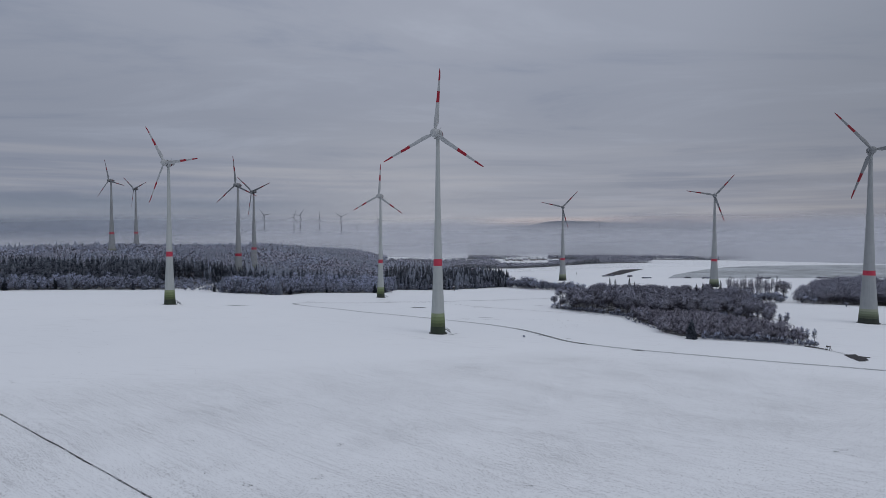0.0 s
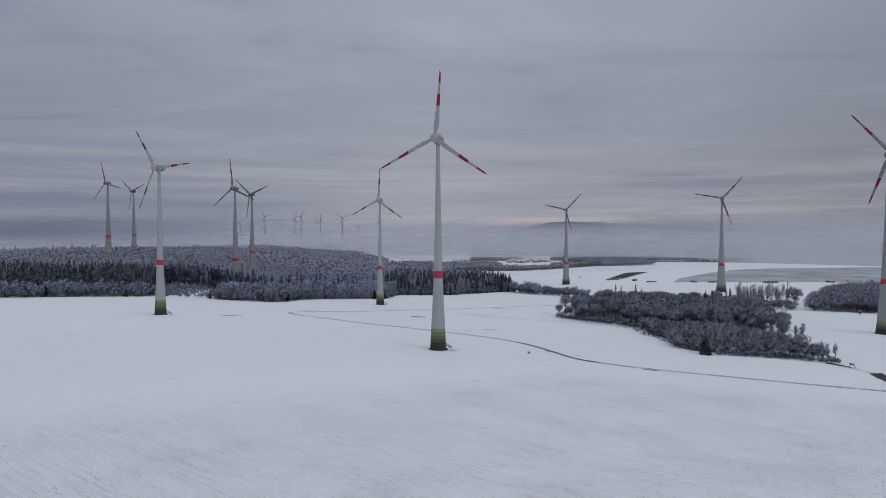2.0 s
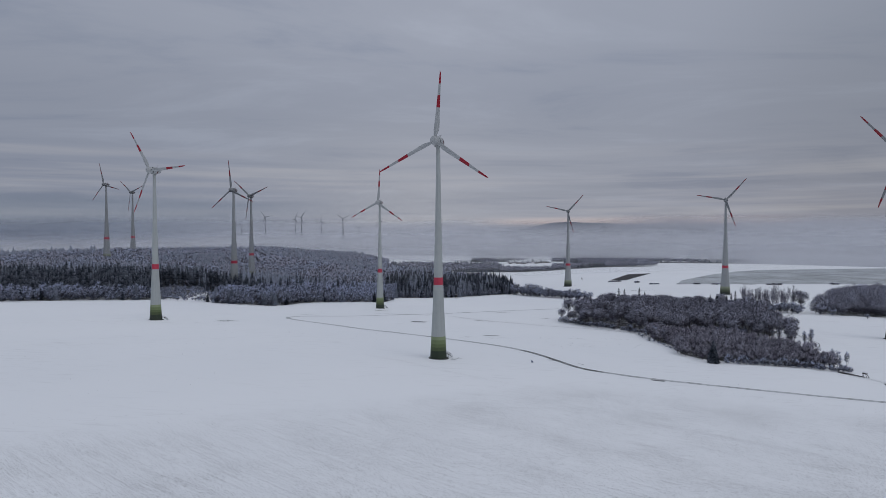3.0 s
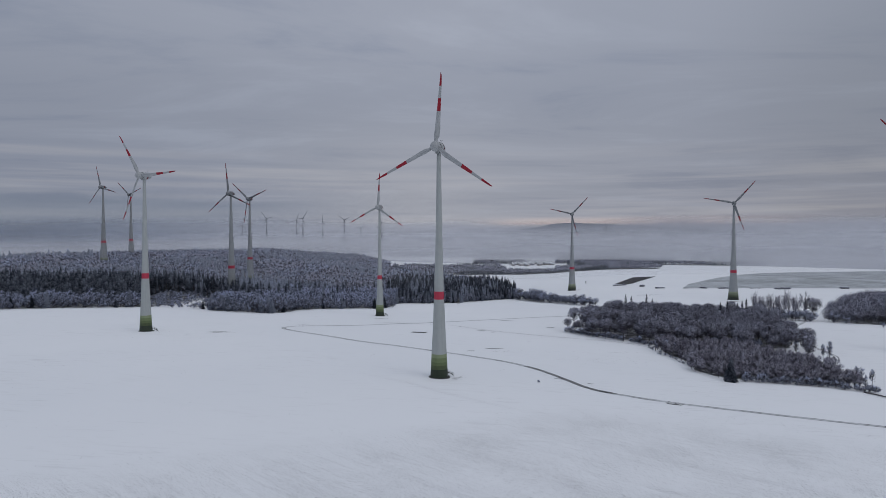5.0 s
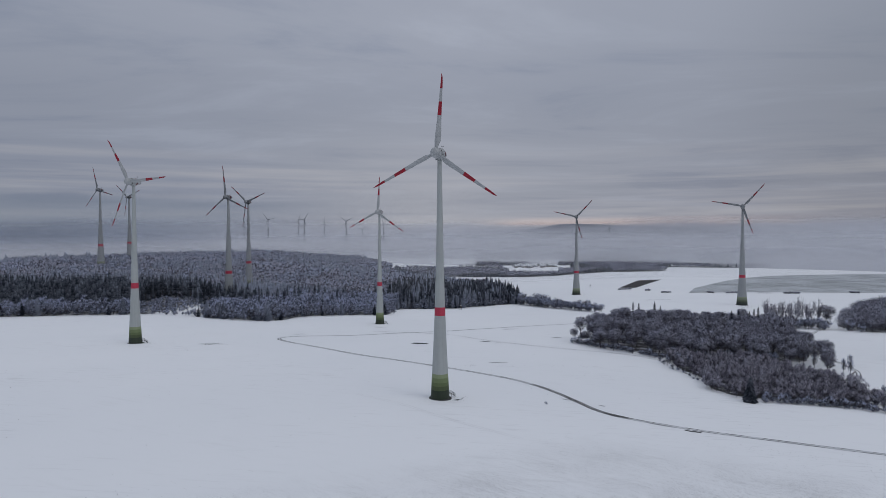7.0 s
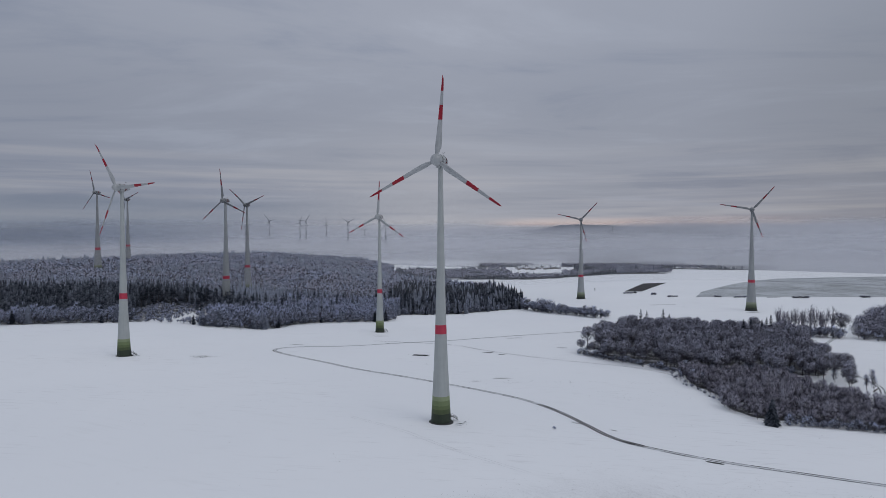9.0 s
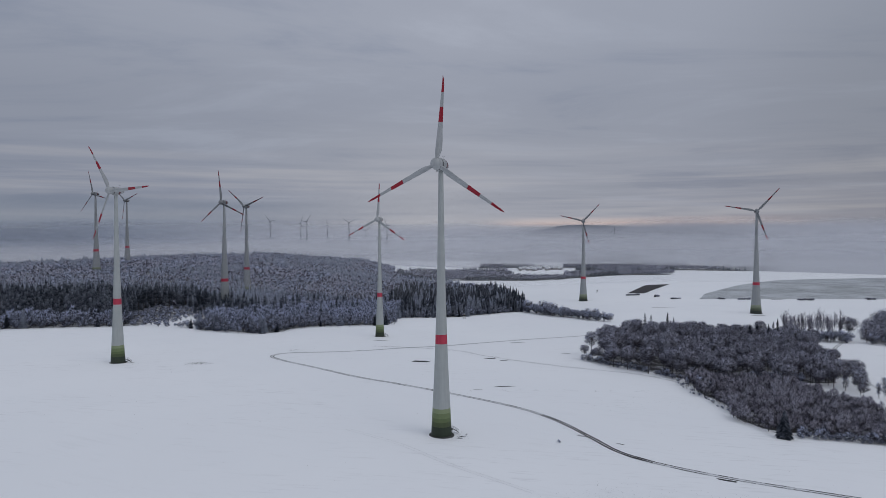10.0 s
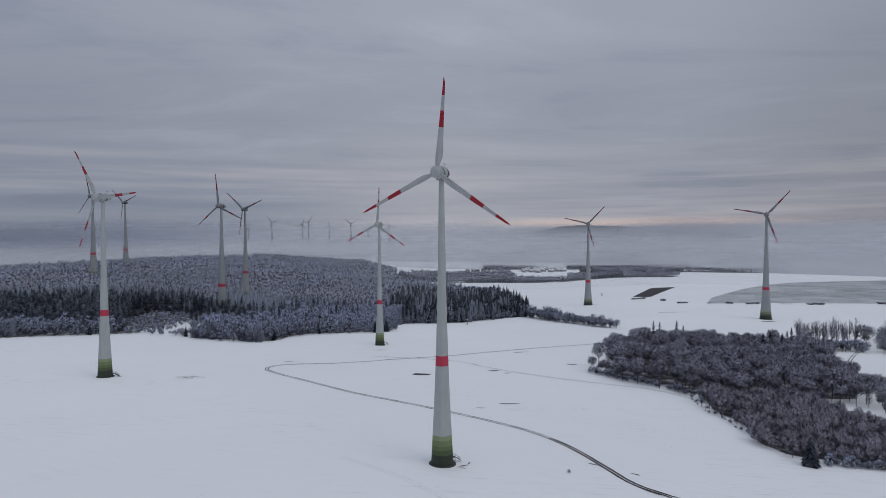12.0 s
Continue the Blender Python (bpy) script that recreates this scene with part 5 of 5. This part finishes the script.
v, f = tufts([(x + rng.normal(0, 0.5), y + rng.normal(0, 0.25)) for x, y in CLODS for _ in range(7)], 0.06, 0.22, 3)
tagged(new("clods", mesh_of("clods", v, f, SOIL)), "dark clods of turned soil lying on the snow", "soil", kind="stuff")
# trampled snow and stalks at the turbine's foot, a brush heap, a lone weed clump
spots = [(7.5 + rng.normal(0, 1.8), -2.0 + rng.normal(0, 3.0)) for _ in range(110)] + [(12 + rng.normal(0, 1), 2 + rng.normal(0, 2)) for _ in range(30)]
v, f = tufts(spots, 0.03, 0.12, 2)
tagged(new("trampled_ground", mesh_of("trampled_ground", v, f, STALKS)), "trampled snow and soil at the turbine foot", "trampled ground", kind="stuff")
spots = [(x, 86 + 0.13 * x + rng.normal(0, 1.6)) for x in rng.uniform(14, 132, 260) if noise.noise((x * 0.09, 4.0, 1.0)) > -0.05]
spots += [(x, 60 + 0.05 * x + rng.normal(0, 9)) for x in rng.uniform(70, 135, 120)]
v, f = tufts(spots, 0.05, 0.2, 3)
tagged(new("stubble", mesh_of("stubble", v, f, STALKS)), "old stubble rows showing through the snow", "stubble", kind="stuff")
spots = [(-163 + rng.normal(0, 3.6), 150 + rng.normal(0, 3)) for _ in range(90)]
v, f = tufts(spots, 0.08, 0.45, 4)
tagged(new("brush_heap", mesh_of("brush_heap", v, f, STALKS)), "low heap of dead brushwood on the snow", "brushwood", kind="stuff")
plant(BUSH_KINDS, "bush", 48.2, -5, 0.5, "lone dry weed clump dusted with snow on the field", "bush")


def high_seat(x, y, h, label, turn=0):
    """A hunter's raised seat: four splayed legs, a boarded box with a roof, and a ladder."""
    t = thing("high_seat", Matrix.Translation(at_land(x, y)) @ pose(0, 0, 0, 0, 0, turn), label, "high seat")
    for sx in (-1, 1):
        for sy in (-1, 1):
            v, f = tube([(sx * 1.2, sy * 1.2, -0.2), (sx * 0.65, sy * 0.65, h * 0.62)], [0.1, 0.08], 6)
            part("leg", mesh_of("leg", v, f, WOOD), t)
    bm = bmesh.new()
    box_bm(bm, (1.7, 1.7, h * 0.26), (0, 0, h * 0.75))
    bmesh.ops.bevel(bm, geom=bm.edges[:], offset=0.04, segments=1)
    part("cabin", mesh_of_bm("cabin", bm, WOOD), t)
    bm = bmesh.new()
    box_bm(bm, (2.1, 2.1, 0.12), (0, 0, h * 0.92), Matrix.Rotation(radians(8), 4, "X"))
    part("roof", mesh_of_bm("roof", bm, ROOF_SNOW), t, label="snow-covered roof")
    pieces = [tube([(s * 0.25, -1.9, -0.1), (s * 0.25, -0.85, h * 0.62)], [0.05, 0.05], 5) for s in (-1, 1)]
    for i in range(7):
        k = (i + 0.5) / 7
        pieces.append(tube([(-0.25, -1.9 + 1.05 * k, h * 0.62 * k), (0.25, -1.9 + 1.05 * k, h * 0.62 * k)], [0.035, 0.035], 4))
    v, f = joined(pieces)
    part("ladder", mesh_of("ladder", v, f, WOOD), t)
    return t


high_seat(26, 547, 6.5, "wooden raised hunting seat at the forest edge in snow", 20)
high_seat(300, 950, 6.0, "dark wooden hunting seat far out on the field", -10)
high_seat(213.5, -16, 2.7, "small wooden hunting seat at the end of the thicket", 35)


def fallen_log(a, b, r, label):
    t = thing("fallen_log", Matrix.Translation(at_land(*a)), label, "log")
    d = at_land(*b) - at_land(*a)
    v, f = tube([(0, 0, r), tuple(d * 0.5 + Vector((0, 0, r * 1.3))), tuple(d + Vector((0, 0, r)))], [r, r * 0.85, r * 0.5], 7)
    part("stem", mesh_of("stem", v, f, BARK), t)
    v, f = tube([tuple(d * 0.55 + Vector((0, 0, r))), tuple(d * 0.6 + Vector((0.5, 0.3, 1.0)))], [r * 0.4, 0.03], 5)
    part("snag", mesh_of("snag", v, f, BARK), t)
    return t


fallen_log((207.5, -4.5), (212.5, -17.5), 0.35, "dark fallen trunk lying from the thicket onto the snow")
fallen_log((252, 92), (262, 102), 0.4, "dark fallen trunk beside the track")


def house(x, y, w, l, h, turn, walls):
    """A village house with a steep snow-covered roof."""
    t = thing("house", Matrix.Translation(at_land(x, y)) @ pose(0, 0, 0, 0, 0, turn), "village house with a snow-covered gable roof", "house", "village houses")
    bm = bmesh.new()
    box_bm(bm, (w, l, h), (0, 0, h / 2 - 0.5))
    part("wall", mesh_of_bm("wall", bm, walls), t)
    r = w * 0.40
    v = [(-w / 2 - 0.5, -l / 2 - 0.5, h - 0.7), (w / 2 + 0.5, -l / 2 - 0.5, h - 0.7), (0, -l / 2 - 0.5, h + r), (-w / 2 - 0.5, l / 2 + 0.5, h - 0.7), (w / 2 + 0.5, l / 2 + 0.5, h - 0.7), (0, l / 2 + 0.5, h + r)]
    f = [(0, 1, 2), (4, 3, 5), (0, 2, 5), (0, 5, 3), (2, 1, 4), (2, 4, 5), (1, 0, 3), (1, 3, 4)]
    part("roof", mesh_of("roof", v, np.array(f), ROOF_SNOW), t, label="snow-covered roof")
    bm = bmesh.new()
    box_bm(bm, (0.8, 0.8, 2.2), (w * 0.15, l * 0.2, h + r))
    part("chimney", mesh_of_bm("chimney", bm, STALKS), t)
    for k in range(3):
        bm = bmesh.new()
        box_bm(bm, (1.3, 0.1, 1.5), (-w / 3 + w / 3 * k, -l / 2 - 0.03, h * 0.5))
        part("window", mesh_of_bm("window", bm, GLASS_DARK), t)
    return t


for i in range(44):
    t = rng.uniform()
    house(258 + 150 * t + rng.uniform(-12, 12), 1800 + 170 * rng.uniform() + 30 * t, rng.uniform(9, 13), rng.uniform(12, 18), rng.uniform(5, 7), rng.uniform(-40, 40), WALLS)
house(905, 2010, 16, 44, 7, 80, WALLS)

# ---------------------------------------------------------------- distance: hills and fog
def ridge(name, bearing0, bearing1, dist, heights, label):
    """A long hill against the sky, as a solid swell with a front and a back slope."""
    n, v, f = 90, [], []
    for i in range(n + 1):
        t = i / n
        a = radians(bearing0 + (bearing1 - bearing0) * t)
        h = float(np.interp(t, np.linspace(0, 1, len(heights)), heights)) + 6 * noise.noise((t * 14, 1.0, dist * 0.01))
        for d, k in ((-420, -0.2), (-200, 0.55), (0, 1.0), (260, 0.3)):
            r = dist + d
            v.append((r * math.sin(a), -300 + r * math.cos(a), -60 + (h + 60) * k))
    for i in range(n):
        for j in range(3):
            a = i * 4 + j
            f.append((a, a + 4, a + 5, a + 1))
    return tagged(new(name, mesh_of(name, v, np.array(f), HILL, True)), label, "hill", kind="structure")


ridge("backdrop_hill_right", 7, 26, 4480, [95, 140, 164, 166, 160, 152, 146, 138, 126, 112, 90], "long wooded hill beyond the fog")
ridge("backdrop_hill_left", -42, -30, 4480, [30, 62, 84, 80, 60, 20], "low dark hill beyond the fog")


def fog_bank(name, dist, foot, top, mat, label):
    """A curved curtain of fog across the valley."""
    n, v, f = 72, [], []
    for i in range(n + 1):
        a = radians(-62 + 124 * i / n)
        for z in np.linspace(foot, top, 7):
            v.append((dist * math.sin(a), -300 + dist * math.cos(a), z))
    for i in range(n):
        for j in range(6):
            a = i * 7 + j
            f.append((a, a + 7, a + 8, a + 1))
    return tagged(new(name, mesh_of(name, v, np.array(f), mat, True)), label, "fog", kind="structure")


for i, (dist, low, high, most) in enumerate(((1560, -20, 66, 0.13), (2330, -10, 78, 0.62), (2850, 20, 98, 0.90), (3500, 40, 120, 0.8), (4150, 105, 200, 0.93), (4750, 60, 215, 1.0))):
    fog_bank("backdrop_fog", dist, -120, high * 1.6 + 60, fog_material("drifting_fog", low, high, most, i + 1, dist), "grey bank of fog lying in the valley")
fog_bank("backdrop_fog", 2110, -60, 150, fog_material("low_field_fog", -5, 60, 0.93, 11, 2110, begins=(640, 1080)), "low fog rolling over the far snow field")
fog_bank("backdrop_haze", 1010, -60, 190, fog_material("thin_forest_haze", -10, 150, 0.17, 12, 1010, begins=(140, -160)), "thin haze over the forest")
